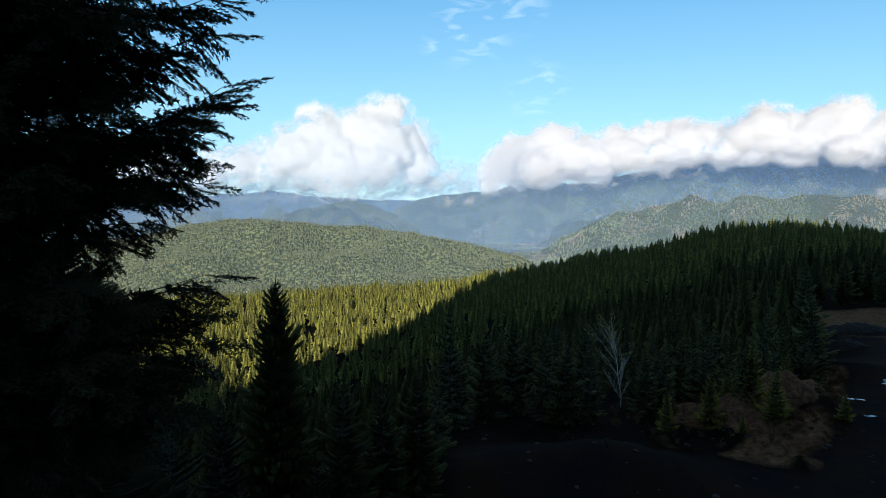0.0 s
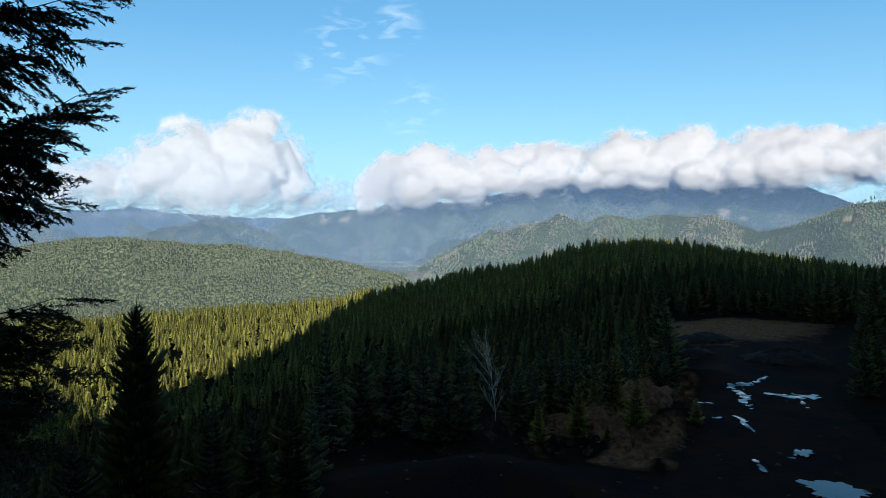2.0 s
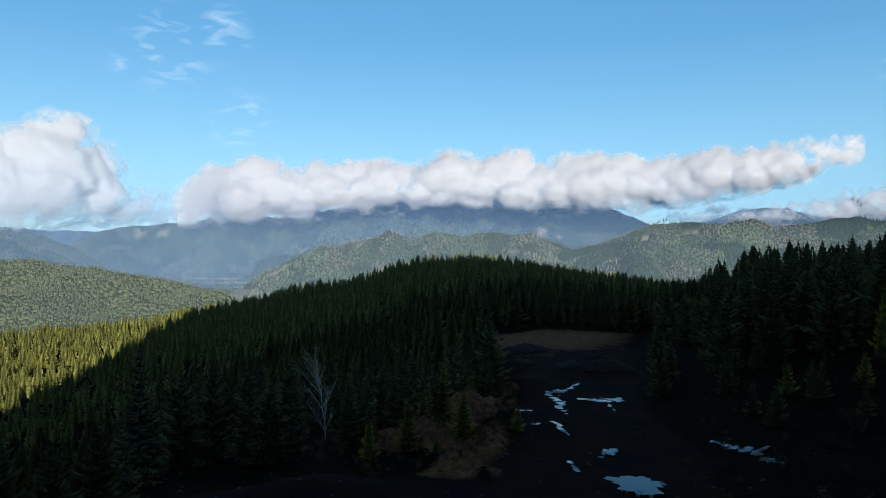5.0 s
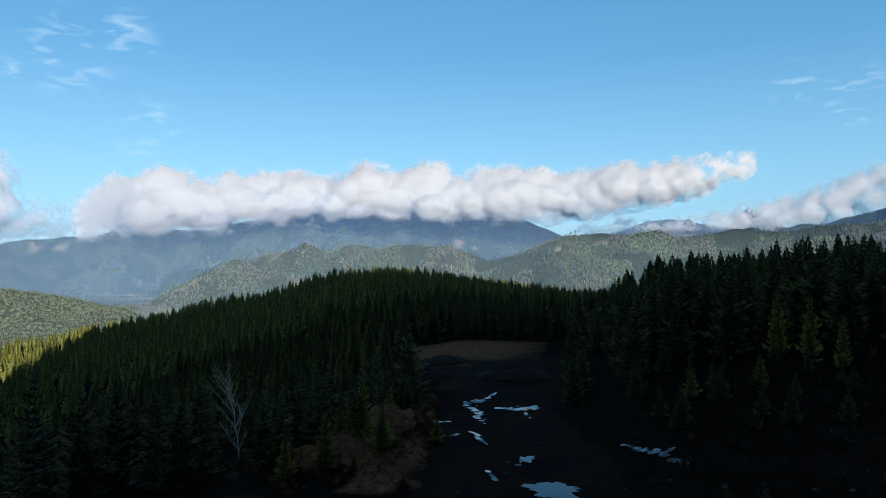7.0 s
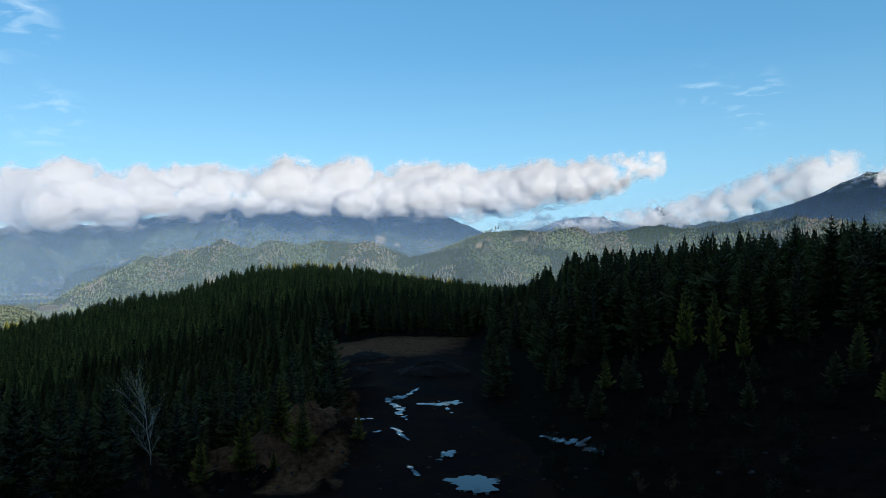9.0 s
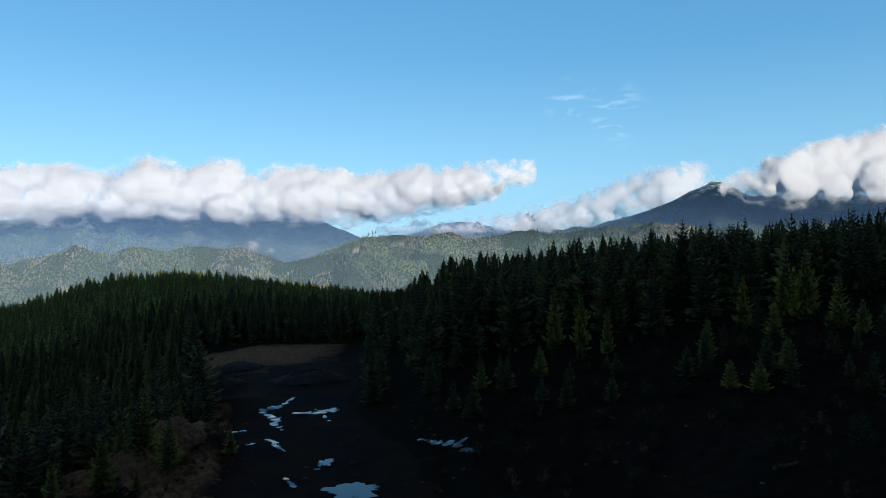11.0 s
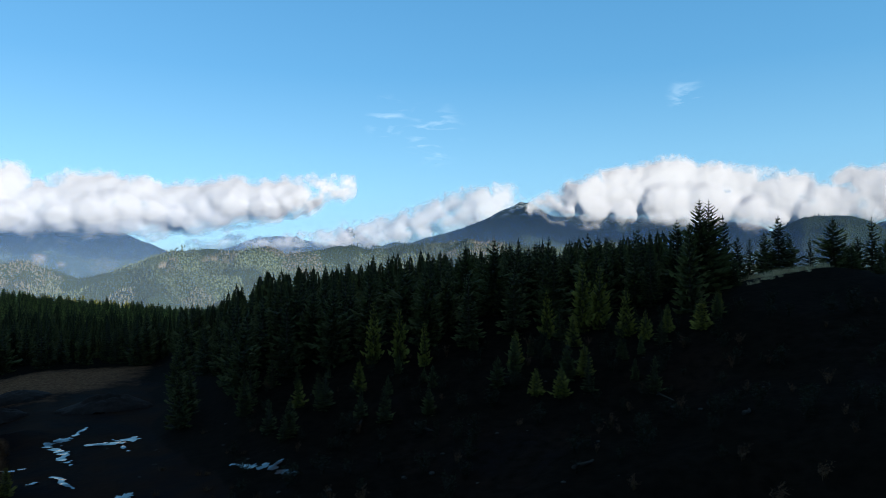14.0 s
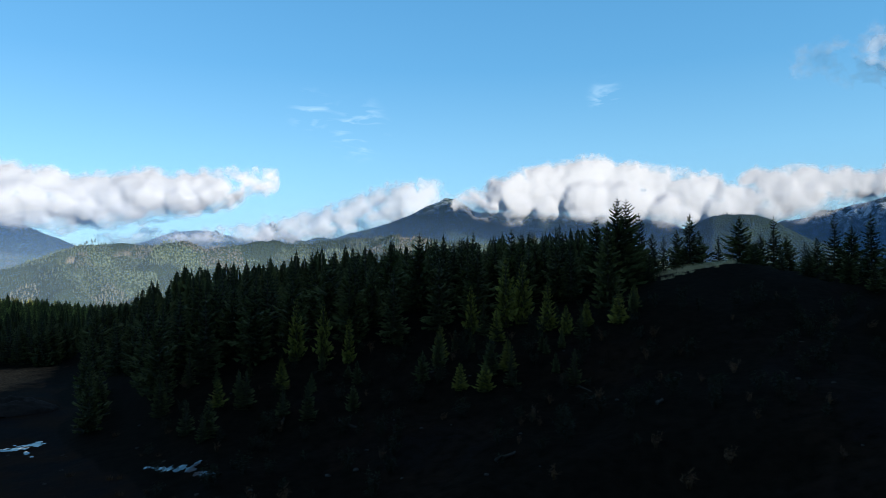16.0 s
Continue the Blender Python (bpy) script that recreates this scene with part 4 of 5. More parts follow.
# the right bank's plantation and the front rows of the slope
rows_xy = []
for lo, hi, near, far, gap, seed in ((46.5, 84, 66, 96, 3.6, 61), (1, 29, 47, 72, 3.7, 62), (28, 46, 112, 128, 3.4, 63), (42.4, 48, 60, 112, 4.2, 64)):
    x, y, az, r, rnd = scatter(lo, hi, near, far, gap, seed)
    edge = r > near + 2.5 * np.sin(az * 1.7) + 2
    for k in np.nonzero(edge)[0]:
        rows_xy.append((r[k], x[k], y[k], az[k], rnd.rand(), seed))
rows_xy.sort()
for n, (r, x, y, az, q, seed) in enumerate(rows_xy):
    if yard_mask(np.array([x]), np.array([y]))[0] > 0.2 or count > 290:
        continue
    h = (6.4 + 2.6 * q) if seed == 61 else ((3.6 + 2.2 * q + 0.05 * (r - 47)) if seed == 62 else (5.4 + 2.2 * q if seed == 63 else 3.4 + 2.2 * q + 0.045 * (r - 60)))
    if seed == 61:
        h *= 0.72 + 0.28 * math.cos(radians(az - 62))
    set_tree(NEAR_TREES, used_near, count, x, y, h, random.uniform(0, 360), random.uniform(0.9, 1.2))
    count += 1
MID = [crown_mid(400 + s, whorls=18, per=9, width=w) for s, w in enumerate((0.22, 0.25, 0.27, 0.23))]
FAR = [crown_far(500 + s, width=0.23) for s in range(4)]


def forest(name, lo, hi, near, far, gap, heights, templates, material, label, seed, keep=None, widen=(0.85, 1.25)):
    x, y, az, r, rnd = scatter(lo, hi, near, far, gap, seed)
    ok = yard_mask(x, y) < 0.1
    if keep is not None:
        ok &= keep(x, y, az, r)
    x, y, r = x[ok], y[ok], r[ok]
    h = heights(r, rnd.rand(len(x)))
    w = widen[0] + (widen[1] - widen[0]) * rnd.rand(len(x))
    return plant(name, templates, np.stack([x, y, land(x, y) - 0.2, h, w], 1), material, label, seed)


def slope_height(r, q):
    return np.interp(r, (45, 75, 110, 160, 220, 480), (5.0, 5.8, 6.4, 6.8, 7.0, 7.2)) * (0.68 + 0.5 * q)


def on_slope(x, y, az, r):
    near_edge = np.interp(az, (-40, -10, 0, 1, 28.4, 28.6, 46, 47), (36, 40, 46, 71, 71, 126, 126, 95))
    return (r > near_edge) & (r < np.interp(az, BEARINGS, CREST_AWAY) + 14)


MID_FAR = [crown_mid(420 + s, whorls=9, per=7, width=w) for s, w in enumerate((0.25, 0.28, 0.30, 0.26))]
forest("forest", -40, 47, 36, 190, 4.7, slope_height, MID, SHADED_STAND, "dense dark green conifer plantation covering the slope", 71, on_slope)
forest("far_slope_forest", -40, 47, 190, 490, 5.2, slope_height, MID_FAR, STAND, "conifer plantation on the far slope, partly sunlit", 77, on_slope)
forest("bank_forest", 46, 84, 88, 150, 4.6, lambda r, q: 6.6 + 2.6 * q, MID, SHADED_STAND, "dark conifers on the level above the cut bank", 72, lambda x, y, az, r: az < 82)
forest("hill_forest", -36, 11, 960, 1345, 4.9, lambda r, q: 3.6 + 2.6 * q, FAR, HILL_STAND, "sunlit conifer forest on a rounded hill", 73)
forest("middle_forest", 6, 84, 1780, 2385, 8.5, lambda r, q: 6 + 6 * q, FAR, FAR_STAND, "distant conifer forest over wooded hills", 74, lambda x, y, az, r: (fbm(x / 80, y / 80, 3, 92) > -0.65) & (clearing(x, y) < 0.3))
forest("mountain_forest", -20, 46, 2600, 3555, 13, lambda r, q: 6 + 5 * q, FAR, FAR_STAND, "far forest on the mountain slopes", 75, lambda x, y, az, r: (fbm(x / 110, y / 110, 3, 91) > -0.5) & (clearing(x, y) < 0.3))
forest("peak_forest", 52, 104, 2450, 2995, 14, lambda r, q: 5 + 4 * q, FAR, PEAK_SHADE_STAND, "far forest on the high peak, darkened as under cloud shadow", 76, lambda x, y, az, r: land(x, y) < 235 + 40 * value_noise(x / 60, y / 60, 93))


# ---- the old fir beside the camera ----
def strip(a, b, wide, up):
    """A thin tapering blade from a to b."""
    s = (b - a).cross(up).normalized() * wide
    return [a + s, a - s, b], [(0, 1, 2)]


def spray(seed, long_=0.5):
    """A needled twig along +x with side twigs, one flat fan that hangs a little."""
    rnd = random.Random(seed)
    pieces = []

    def twig(p, d, ln, side):
        n = max(5, int(ln / 0.02))
        tip = p + d * ln
        pieces.append(strip(p, tip, 0.004, Vector((0, 0, 1))))
        for i in range(n):
            q = p + d * ln * (i + 0.5) / n
            for sg in (-1, 1):
                away = (d * rnd.uniform(0.5, 1.0) + side * sg * rnd.uniform(0.6, 1.0) + Vector((0, 0, rnd.uniform(-0.5, 0.6)))).normalized()
                pieces.append(strip(q, q + away * rnd.uniform(0.030, 0.046), 0.0095, Vector((rnd.uniform(-1, 1), rnd.uniform(-1, 1), 1))))

    main = Vector((1, 0, -0.1)).normalized()
    twig(Vector((0, 0, 0)), main, long_, Vector((0, 1, 0)))
    k = int(long_ / 0.055)
    for i in range(1, k):
        q = main * long_ * i / k
        for sg in (-1, 1):
            d = Vector((rnd.uniform(0.6, 0.9), sg * rnd.uniform(0.5, 0.8), rnd.uniform(-0.45, 0.05))).normalized()
            twig(q, d, 0.46 * long_ * (1 - 0.7 * i / k) * rnd.uniform(0.6, 1.1), d.cross(Vector((0, 0, 1))).normalized())
    return join(pieces)


SPRAYS = [spray(600 + s) for s in range(3)]


def bough_mesh(seed):
    """A bough along +x, one metre long, that sags and turns up at its tip, with hanging sprays on both sides."""
    rnd = random.Random(seed)

    def axis(q):
        return Vector((q, 0.03 * math.sin(5 * q + seed), -0.16 * math.sin(math.pi * min(q * 0.9, 1)) + 0.05 * q * q))

    pts = [axis(i / 9) for i in range(10)]
    tv, tf = tube(pts, [0.008 * (1 - 0.85 * i / 9) for i in range(10)], 4)
    vs, fs = [np.array([tuple(p) for p in tv])], [np.array(tf)]
    n = len(tv)
    count_ = 20
    for i in range(count_):
        q = 0.1 + 0.9 * i / (count_ - 1)
        for sg in ((-1, 1) if i < count_ - 1 else (0,)):
            sv, sf = SPRAYS[rnd.randint(0, 2)]
            ln = (0.25 * (1 - 0.6 * q) + 0.10) * rnd.uniform(0.75, 1.2) / 0.5
            p = axis(q)
            m = pose(p.x, p.y, p.z, rnd.uniform(-35, 35), rnd.uniform(0, 48) - 18 * q if sg else -10, sg * rnd.uniform(30, 62) * (1.1 - 0.35 * q)) @ Matrix.Scale(ln, 4)
            mm = np.array(m)
            vs.append(sv @ mm[:3, :3].T + mm[:3, 3])
            fs.append(sf + n)
            n += len(sv)
    bv = np.vstack(vs)
    return inner_shaded(mesh_of("bough", bv, np.vstack(fs), HERO), np.clip(bv[:, 0], 0, 1))


def old_fir():
    bx, by = spot(-37.5, 6.4)
    bz = float(land(bx, by)) - 0.2
    root = new("old_fir")
    root.matrix_basis = pose(bx, by, bz)
    pts = [Vector((0.04 * math.sin(i), 0.03 * math.cos(2 * i), 1.7 * i)) for i in range(10)]
    tv, tf = tube(pts, [0.26 * (1 - 0.085 * i) for i in range(10)], 10)
    part("trunk", mesh_of("trunk", np.array([tuple(p) for p in tv]), np.array(tf), BARK, True), root)
    boughs = [bough_mesh(700 + s) for s in range(5)]
    rnd = random.Random(77)
    k = 0

    def bough(z0, target, roll):
        nonlocal k
        start = Vector((0, 0, z0))
        d = target - start
        turn = d.to_track_quat("X", "Z").to_matrix().to_4x4()
        part("bough", boughs[k % 5], root, m=Matrix.Translation(start) @ turn @ pose(0, 0, 0, roll) @ Matrix.Scale(d.length, 4))
        k += 1

    # boughs that reach out to the open side: bearing and degrees of the tip, its distance, height of the joint above it
    for b, e, away, rise in ((-15.3, 16.3, 5.9, 0.1), (-16.6, 13.4, 5.6, 0.15), (-18.5, 11.2, 5.9, 0.35), (-15.2, 9.4, 5.8, -0.35), (-16.8, 7.4, 5.5, 0.0), (-17.6, 1.9, 5.8, 0.5), (-18.8, 3.4, 5.4, 0.3),
                             (-20.8, -1.2, 5.7, 0.6), (-23.0, -2.4, 5.4, 0.6), (-22.0, 15.5, 5.2, 0.3), (-24.0, 6.5, 5.2, 0.1), (-25.0, 9.0, 6.3, 0.2), (-19.8, -6.6, 5.6, 0.2), (-22.5, -7.6, 5.2, 0.3),
                             (-16.8, -5.6, 5.8, 0.3), (-18.2, -8.8, 5.6, 0.3), (-17.8, -11.0, 5.5, 0.3), (-19.5, -13.0, 5.4, 0.3), (-21.2, -9.8, 5.3, 0.2), (-22.0, -12.2, 5.2, 0.2), (-24.0, -15.0, 5.2, 0.2), (-20.4, -16.0, 5.3, 0.3), (-24.5, -11.0, 5.0, 0.2)):
        x, y = spot(b - 2.7, away)
        z = EYE + away * math.tan(radians(e))
        bough(z + rise - bz, Vector((x - bx, y - by, z - bz)), rnd.uniform(-25, 25))
    # close to the stem the boughs overlap into a dense mass
    for i in range(24):
        away = rnd.uniform(5.0, 6.9)
        x, y = spot(rnd.uniform(-34, -26.5), away)
        z = EYE + away * math.tan(radians(-22 + 2.75 * i if i < 16 else 3.0 + 2.4 * (i - 16)))
        bough(z + rnd.uniform(0.1, 0.5) - bz, Vector((x - bx, y - by, z - bz)), rnd.uniform(-35, 35))
    for i in range(7):
        away = rnd.uniform(5.2, 6.6)
        x, y = spot(rnd.uniform(-26.5, -20.0), away)
        z = EYE + away * math.tan(radians(2.5 + 2.5 * i))
        bough(z + rnd.uniform(0.0, 0.4) - bz, Vector((x - bx, y - by, z - bz)), rnd.uniform(-35, 35))
    # the rest of its boughs, whorl by whorl
    for w in range(7):
        z0 = 1.6 + 1.55 * w
        ln = 2.0 * (1 - 0.03 * w)
        a0 = rnd.uniform(0, 6.28)
        for j in range(2):
            a = a0 + 3.142 * j + rnd.uniform(-0.3, 0.3)
            q = ln * rnd.uniform(0.7, 0.95)
            tip = Vector((q * math.cos(a), q * math.sin(a), z0 - q * rnd.uniform(0.05, 0.4)))
            if (tip.xy + Vector((bx, by))).length < 3.4:
                tip = Vector((tip.x * 0.6, tip.y * 0.6, tip.z))
            bough(z0, tip, rnd.uniform(-40, 40))
    tagged(root, "tall dark fir with drooping needled boughs on the hillside", "fir tree")


old_fir()


# ---- bare tree with a few yellow leaves ----
def bare_tree():
    x, y = spot(14.95, 51.5)
    z = float(land(x, y)) - 0.2
    root = new("bare_tree")
    root.matrix_basis = pose(x, y, z, 0, 0, 20)
    rnd = random.Random(9)
    leaves = []

    def limb(p, d, ln, rad, depth, out):
        pts, q, e = [p], p, d
        for i in range(5):
            e = (e + Vector((rnd.uniform(-0.13, 0.13), rnd.uniform(-0.13, 0.13), 0.05))).normalized()
            q = q + e * ln / 5
            pts.append(q)
        out.append(tube(pts, [rad * (1 - 0.16 * i) for i in range(6)], 5 if depth < 2 else 3))
        if q.z > 4.3 and depth > 0:
            leaves.append(q)
        if depth < 3:
            for i in range(1, 6):
                for rep in range(2 if depth else 3):
                    if rnd.random() < 0.8:
                        a = rnd.uniform(0, 6.28)
                        s = (e * 1.0 + Vector((math.cos(a), math.sin(a), 0.2)) * rnd.uniform(0.55, 1.0)).normalized()
                        limb(pts[i], s, ln * rnd.uniform(0.32, 0.56), rad * 0.36, depth + 1, out)

    trunk_out = []
    limb(Vector((0, 0, 0)), Vector((0.02, 0, 1)), 4.5, 0.05, 0, trunk_out)
    tv, tf = join(trunk_out[:1])
    part("trunk", mesh_of("trunk", tv, tf, PALE_BARK, True), root)
    tv, tf = join(trunk_out[1:])
    part("branchwork", mesh_of("branchwork", tv, tf, PALE_BARK, True), root)
    blades = []
    for p in leaves:
        if rnd.random() < 0.5:
            o = p + Vector((rnd.uniform(-0.1, 0.1), rnd.uniform(-0.1, 0.1), rnd.uniform(-0.1, 0.1)))
            d = Vector((rnd.uniform(-1, 1), rnd.uniform(-1, 1), rnd.uniform(-1, 0.2))).normalized()
            s = d.cross(Vector((0.2, 0.1, 1))).normalized() * 0.05
            blades.append(([o, o + d * 0.06 + s, o + d * 0.13, o + d * 0.06 - s], [(0, 1, 2), (0, 2, 3)]))
    if blades:
        lv, lf = join(blades)
        part("leaves", mesh_of("leaves", lv, lf, YELLOW_LEAF), root, "few yellow leaves at the top")
    tagged(root, "bare pale-barked tree keeping a few yellow leaves", "deciduous tree")


bare_tree()


# ---- the yard: puddles, heaps, stones ----
def puddle(cx, cy, wide, deep, turn, seed, lobes=0.35):
    """A thin sheet of water with a ragged rim."""
    bm = bmesh.new()
    rnd = random.Random(seed)
    ph = [rnd.uniform(0, 6.28) for _ in range(6)]
    n = 72
    ring_in, ring_out = [], []
    for i in range(n):
        a = 6.2832 * i / n
        q = 1 + lobes * (0.5 * math.sin(2 * a + ph[0]) + 0.4 * math.sin(3 * a + ph[1]) + 0.35 * math.sin(5 * a + ph[2]) + 0.3 * math.sin(9 * a + ph[3]) + 0.22 * math.sin(17 * a + ph[4])) + rnd.uniform(-0.05, 0.05)
        q = max(q, 0.15)
        ring_out.append(bm.verts.new((wide * q * math.cos(a), deep * q * math.sin(a), -0.14)))
        ring_in.append(bm.verts.new((0.97 * wide * q * math.cos(a), 0.97 * deep * q * math.sin(a), 0.0)))
    mid = bm.verts.new((0, 0, 0.004))
    for i in range(n):
        j = (i + 1) % n
        bm.faces.new((ring_in[i], ring_in[j], mid))
        bm.faces.new((ring_out[i], ring_out[j], ring_in[j], ring_in[i]))
    ob = new("puddle", bm_mesh("puddle", bm, WATER, False))
    ob.matrix_basis = pose(cx, cy, float(land(cx, cy)) + 0.06, 0, 0, turn)
    tagged(ob, "shallow rain puddle reflecting sky in the gravel yard", "puddle", "puddles")


puddle(26.8, 30.8, 1.7, 1.35, -37, 800, 0.3)


def rut(points, widths, seed):
    """Rainwater standing in a wheel rut: ragged patches of a thin sheet that follow the rut's line."""
    ways = [0.0]
    for a, b in zip(points, points[1:]):
        ways.append(ways[-1] + math.dist(a, b))
    q = np.linspace(0, ways[-1], max(8, int(ways[-1] / 0.15)))
    px, py = np.interp(q, ways, [p[0] for p in points]), np.interp(q, ways, [p[1] for p in points])
    px, py = px + 0.16 * value_noise(q / 0.9, q * 0 + seed, 40), py + 0.16 * value_noise(q / 0.9, q * 0 + seed, 41)
    w = np.interp(q, ways, widths)
    gx, gy = np.meshgrid(np.arange(px.min() - 1, px.max() + 1, 0.1), np.arange(py.min() - 1, py.max() + 1, 0.1), indexing="ij")
    near = np.full(gx.shape, -9.0)
    for x, y, r in zip(px, py, w):
        near = np.maximum(near, 1 - np.hypot(gx - x, gy - y) / (1.15 * r + 0.06))
    wet = near + 0.9 * fbm(gx / 0.5, gy / 0.45, 4, 60 + seed)
    cells = (wet[:-1, :-1] + wet[1:, 1:] + wet[1:, :-1] + wet[:-1, 1:]) / 4 > 0.3
    n = gx.shape[1]
    left = set(zip(*(q.tolist() for q in np.nonzero(cells))))
    while left:
        # one connected patch of water at a time
        patch, edge = [], [left.pop()]
        while edge:
            i, j = edge.pop()
            patch.append((i, j))
            for c in ((i + 1, j), (i - 1, j), (i, j + 1), (i, j - 1)):
                if c in left:
                    left.discard(c)
                    edge.append(c)
        if len(patch) < 5:
            continue
        quads = np.array([(i * n + j, (i + 1) * n + j, (i + 1) * n + j + 1, i * n + j + 1) for i, j in sorted(patch)])
        used, back_ = np.unique(quads, return_inverse=True)
        x, y = gx.ravel()[used], gy.ravel()[used]
        z = land(x, y) + 0.055
        mid = [float(v.mean()) for v in (x, y, z)]
        ob = new("puddle", mesh_of("puddle", np.stack([x - mid[0], y - mid[1], z - mid[2]], -1), back_.reshape(-1, 4), WATER))
        ob.matrix_basis = pose(*mid)
        tagged(ob, "ragged patch of rainwater standing in a wheel rut", "puddle", "puddles")


rut([(41.0, 55.8), (37.6, 53.5), (35.5, 52.9), (34.7, 50.8), (33.9, 49.0), (32.4, 46.2)], [0.08, 0.22, 0.5, 0.3, 0.4, 0.1], 1)
rut([(36.7, 49.6), (37.6, 48.8), (38.9, 49.1), (41.0, 49.3)], [0.3, 0.45, 0.55, 0.2], 2)
rut([(38.8, 48.7), (37.8, 47.1), (37.0, 45.6)], [0.2, 0.14, 0.06], 3)
rut([(26.9, 35.4), (27.9, 35.8), (28.8, 36.1), (29.3, 35.9)], [0.12, 0.12, 0.3, 0.2], 4)
rut([(29.9, 44.2), (29.6, 42.8), (28.8, 40.6)], [0.1, 0.2, 0.07], 5)
rut([(36.7, 34.6), (36.5, 32.6), (36.4, 31.2), (35.9, 29.4), (35.7, 28.0)], [0.15, 0.4, 0.5, 0.12, 0.3], 6)
rut([(25.5, 35.8), (25.0, 34.1)], [0.08, 0.08], 7)
rut([(29.6, 49.6), (30.6, 48.4)], [0.05, 0.06], 9)
for s, (x, y, w, d, t) in enumerate(((28.0, 43.5, 0.35, 0.22, 0), (30.0, 49.0, 0.3, 0.2, 10), (29.2, 36.3, 0.55, 0.6, -30), (39.6, 48.7, 0.7, 0.6, -35))):
    puddle(x, y, w, d, t, 820 + s, 0.5)


def heap(name, x, y, wide, deep, high, turn, material, label, category, seed):
    """A heap of loose earth with lumps."""
    bm = bmesh.new()
    bmesh.ops.create_grid(bm, x_segments=34, y_segments=26, size=1.0)
    c, sn = math.cos(radians(turn)), math.sin(radians(turn))
    z0 = float(land(x, y))
    xs = np.array([x + v.co.x * wide * c - v.co.y * deep * sn for v in bm.verts])
    ys = np.array([y + v.co.x * wide * sn + v.co.y * deep * c for v in bm.verts])
    under = land(xs, ys) - z0
    for v, u in zip(bm.verts, under):
        q = math.hypot(v.co.x, v.co.y)
        n = noise.fractal(Vector((v.co.x * 3 + seed, v.co.y * 3, seed)), 1.0, 2.0, 5)
        h = max(0.0, 1 - q * q * (1 + 0.5 * n)) * (1 + 0.6 * n)
        v.co = Vector((v.co.x * wide, v.co.y * deep, u + high * h - 0.3 * (h < 0.02)))
    ob = new(name, bm_mesh(name, bm, material))
    ob.matrix_basis = pose(x, y, z0, 0, 0, turn)
    tagged(ob, label, category, "soil mounds")


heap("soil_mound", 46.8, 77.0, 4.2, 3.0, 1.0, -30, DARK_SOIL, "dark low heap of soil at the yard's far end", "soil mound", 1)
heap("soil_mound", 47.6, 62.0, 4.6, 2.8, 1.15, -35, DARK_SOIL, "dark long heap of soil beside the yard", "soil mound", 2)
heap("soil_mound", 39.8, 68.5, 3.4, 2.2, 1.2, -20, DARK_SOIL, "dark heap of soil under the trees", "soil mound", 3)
heap("soil_mound", 24.6, 46.2, 2.8, 1.8, 0.8, 20, SOIL, "reddish brown bank of loose soil", "soil mound", 4)
heap("soil_mound", 20.5, 43.6, 4.0, 2.2, 0.8, 20, SOIL, "brown bank of loose soil below young conifers", "soil mound", 5)
heap("soil_mound", 22.8, 44.6, 2.4, 1.6, 0.9, -10, SOIL, "brown lump of soil with dry stems", "soil mound", 6)


def rock_mesh(seed):
    bm = bmesh.new()
    bmesh.ops.create_icosphere(bm, subdivisions=2, radius=1)
    for v in bm.verts:
        v.co *= 0.8 + 0.35 * noise.noise(v.co * 1.3 + Vector((seed, 0, 0)))
        v.co.z *= 0.6
    return bm_mesh("stone", bm, ROCK, False)


rocks = [rock_mesh(s) for s in range(3)]
rnd = random.Random(4)


def drop(name, meshes, bearing, away, size, label, category, group, sink=0.25, flat=1.0):
    x, y = spot(bearing, away)
    ob = new(name, meshes[rnd.randint(0, len(meshes) - 1)])
    ob.matrix_basis = pose(x, y, float(land(x, y)) - size * sink * 0.2, 0, 0, rnd.uniform(0, 360)) @ Matrix.Diagonal((size, size, size * flat, 1))
    tagged(ob, label, category, group)


for i in range(46):
    drop("stone", rocks, rnd.uniform(29, 50), rnd.uniform(30, 62), rnd.uniform(0.06, 0.22), "small grey stone lying on the gravel", "stone", "stones", 0.5)
for i in range(40):
    drop("stone", rocks, rnd.uniform(50, 104), rnd.uniform(34, 64), rnd.uniform(0.08, 0.25), "grey stone half sunk in the bank", "stone", "bank stones", 0.5)
for i in range(60):
    drop("stone", rocks, rnd.uniform(2, 29), rnd.uniform(32, 50), rnd.uniform(0.06, 0.24), "grey stone in loose brown soil", "stone", "bank stones", 0.5)


# ---- brush on the banks ----
def shrub_mesh(seed, material, blades=150, tall=1.0, wide=0.8):
    r = random.Random(seed)
    pieces = []
    for i in range(12):
        a, q = r.uniform(0, 6.28), r.uniform(0.2, 1.0)
        tip = Vector((wide * 0.6 * q * math.cos(a), wide * 0.6 * q * math.sin(a), tall * r.uniform(0.5, 1.0)))
        pieces.append(strip(Vector((0.05 * math.cos(a), 0.05 * math.sin(a), -0.08)), tip, 0.012, Vector((math.sin(a), math.cos(a), 0.2))))
        for j in range(blades // 12):
            p = tip * r.uniform(0.35, 1.0) + Vector((r.uniform(-0.12, 0.12), r.uniform(-0.12, 0.12), r.uniform(-0.08, 0.08)))
            d = Vector((r.uniform(-1, 1), r.uniform(-1, 1), r.uniform(-0.4, 0.9))).normalized()
            pieces.append(strip(p, p + d * r.uniform(0.08, 0.2), 0.028, Vector((r.uniform(-1, 1), r.uniform(-1, 1), 1))))
    v, f = join(pieces)
    return inner_shaded(mesh_of("shrub", v, f, material), np.clip(v[:, 2], 0, 1))


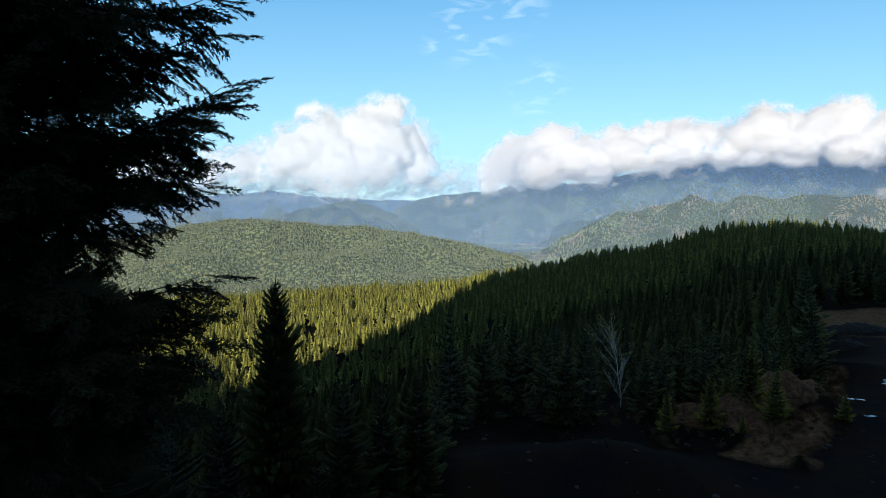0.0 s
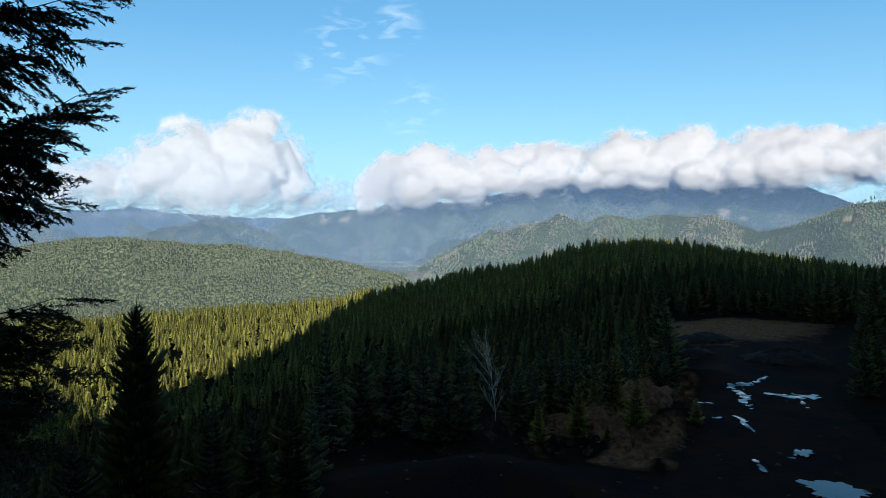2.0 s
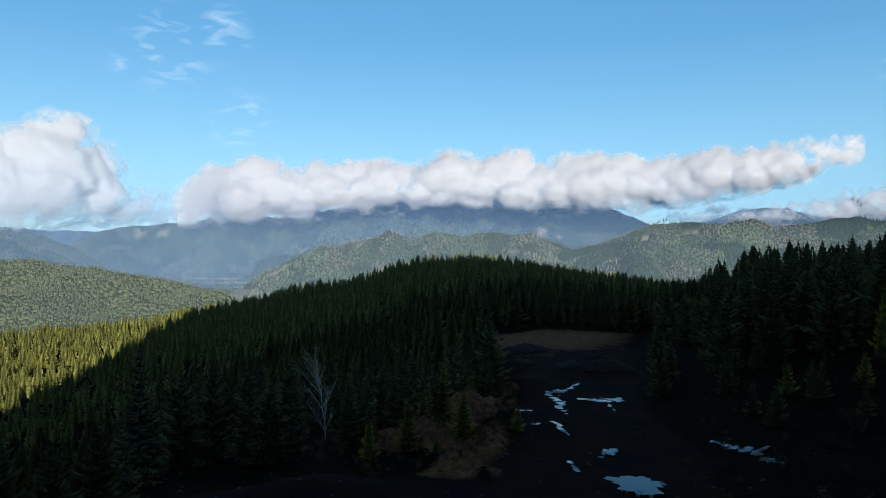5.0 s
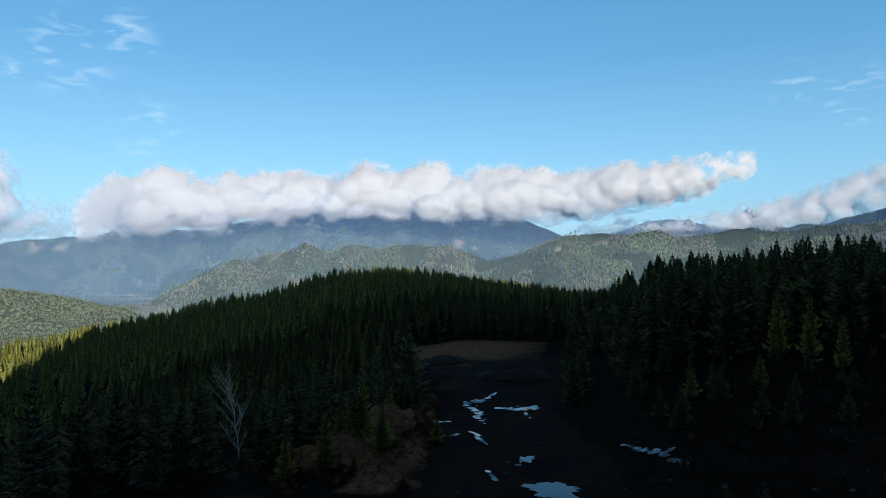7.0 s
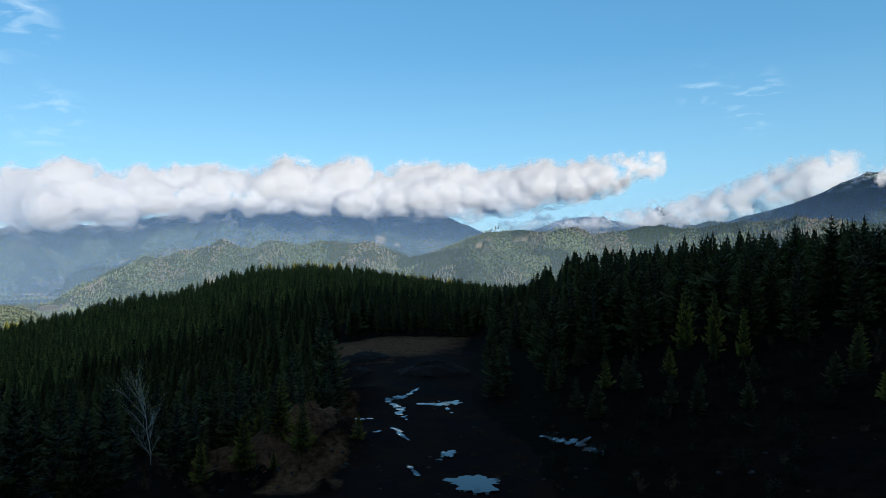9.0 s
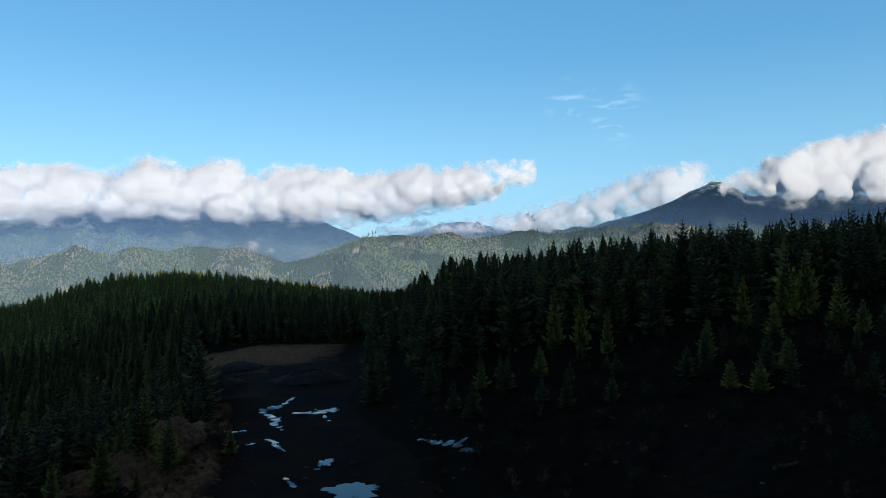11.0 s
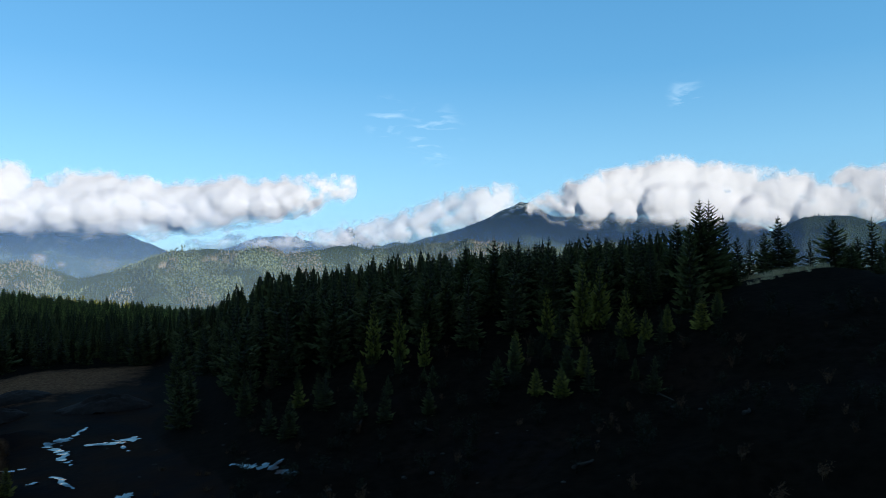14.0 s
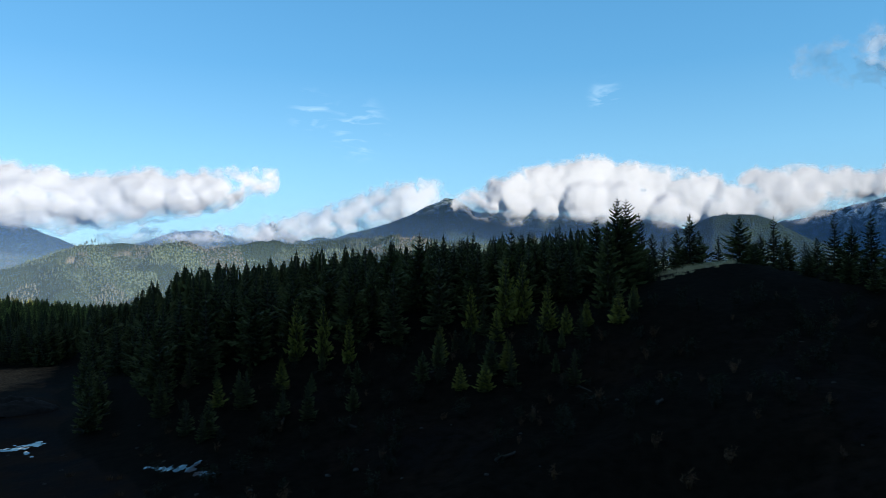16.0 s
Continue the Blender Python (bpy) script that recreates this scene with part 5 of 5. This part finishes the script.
def tuft_mesh(seed, blades=70, material=DRY):
    r = random.Random(seed)
    pieces = []
    for i in range(blades):
        a, q = r.uniform(0, 6.28), r.uniform(0, 0.35)
        p = Vector((q * math.cos(a), q * math.sin(a), -0.03))
        pieces.append(strip(p, p + Vector((0.25 * math.cos(a) * r.random(), 0.25 * math.sin(a) * r.random(), r.uniform(0.3, 0.7))), 0.014, Vector((math.sin(a * 3), math.cos(a * 3), 0.1))))
    v, f = join(pieces)
    return mesh_of("grass_tuft", v, f, material)


brown = [shrub_mesh(s, BROWN_LEAF) for s in range(2)]
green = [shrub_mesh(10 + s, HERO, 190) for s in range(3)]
tufts = [tuft_mesh(s) for s in range(3)]
brown_tufts = [tuft_mesh(5 + s, material=BROWN_LEAF) for s in range(2)]
for i in range(190):
    b = rnd.uniform(46, 106)
    drop("shrub", green, b, rnd.uniform(38 + 0.1 * abs(b - 70), 66), rnd.uniform(0.6, 1.7), "low dark green shrub on the shaded bank", "shrub", "bank shrubs")
for i in range(46):
    drop("shrub", brown, rnd.uniform(46, 104), rnd.uniform(36, 66), rnd.uniform(0.5, 1.2), "rusty brown leafless shrub on the bank", "shrub", "brown shrubs")
for i in range(60):
    drop("shrub", brown, rnd.uniform(14, 30), rnd.uniform(41, 53), rnd.uniform(0.4, 1.0), "rusty brown brush on loose soil", "shrub", "brown shrubs")
for i in range(12):
    drop("shrub", green, rnd.uniform(-4, 22), rnd.uniform(33, 46), rnd.uniform(0.4, 0.9), "low dark green shrub on brown soil", "shrub", "bank shrubs")
for i in range(150):
    drop("grass_tuft", tufts, rnd.gauss(91.2, 1.5), rnd.uniform(73.5, 88), rnd.uniform(0.7, 1.2), "tuft of dry straw-coloured grass on the knoll", "grass tuft", "knoll grass")
for i in range(60):
    drop("grass_tuft", brown_tufts, rnd.uniform(29.6, 31.6), rnd.uniform(55, 68), rnd.uniform(0.5, 0.9), "tuft of dry grass along the track", "grass tuft", "verge grass")
for i in range(70):
    drop("grass_tuft", brown_tufts, rnd.uniform(24, 31), rnd.uniform(45, 53), rnd.uniform(0.4, 0.8), "tuft of withered grass on loose brown soil", "grass tuft", "verge grass")
for i in range(34):
    drop("shrub", brown, rnd.uniform(25.5, 30.5), rnd.uniform(47.5, 53), rnd.uniform(0.3, 0.7), "rusty brown brush on loose soil", "shrub", "brown shrubs")
for i in range(40):
    drop("stone", rocks, rnd.uniform(22, 31), rnd.uniform(43, 52), rnd.uniform(0.08, 0.3), "grey stone in loose brown soil", "stone", "bank stones", 0.5)
for i in range(24):
    drop("grass_tuft", brown_tufts, rnd.uniform(41, 49), rnd.uniform(38, 60), rnd.uniform(0.4, 0.7), "tuft of withered grass at the bank's foot", "grass tuft", "verge grass")


def log(b, away, ln, rad, turn, tilt):
    x, y = spot(b, away)
    pts = [Vector((ln * (i / 6 - 0.5), 0.05 * math.sin(i * 1.7), 0.04 * math.cos(i))) for i in range(7)]
    tv, tf = tube(pts, [rad * (1 - 0.06 * i) for i in range(7)], 9)
    tv += [pts[0], pts[-1]]
    c = len(tv)
    tf += [(c - 2, (j + 1) % 9, j) for j in range(9)] + [(c - 1, 54 + j, 54 + (j + 1) % 9) for j in range(9)]
    ob = new("fallen_log", mesh_of("fallen_log", np.array([tuple(p) for p in tv]), np.array(tf), DEAD_WOOD, True))
    ob.matrix_basis = pose(x, y, float(land(x, y)) + rad * 0.5, 0, tilt, turn)
    tagged(ob, "weathered grey log lying on the bank", "log", "logs")


for b, away, ln, rad, turn, tilt in ((76.0, 41, 4.2, 0.12, -12, 2), (63.0, 50, 3.5, 0.12, 80, -10), (57.0, 54, 2.8, 0.1, 30, -6), (88.0, 46, 4.0, 0.13, -5, 4), (82.0, 52, 3.2, 0.1, 40, -8)):
    log(b, away, ln, rad, turn, tilt)
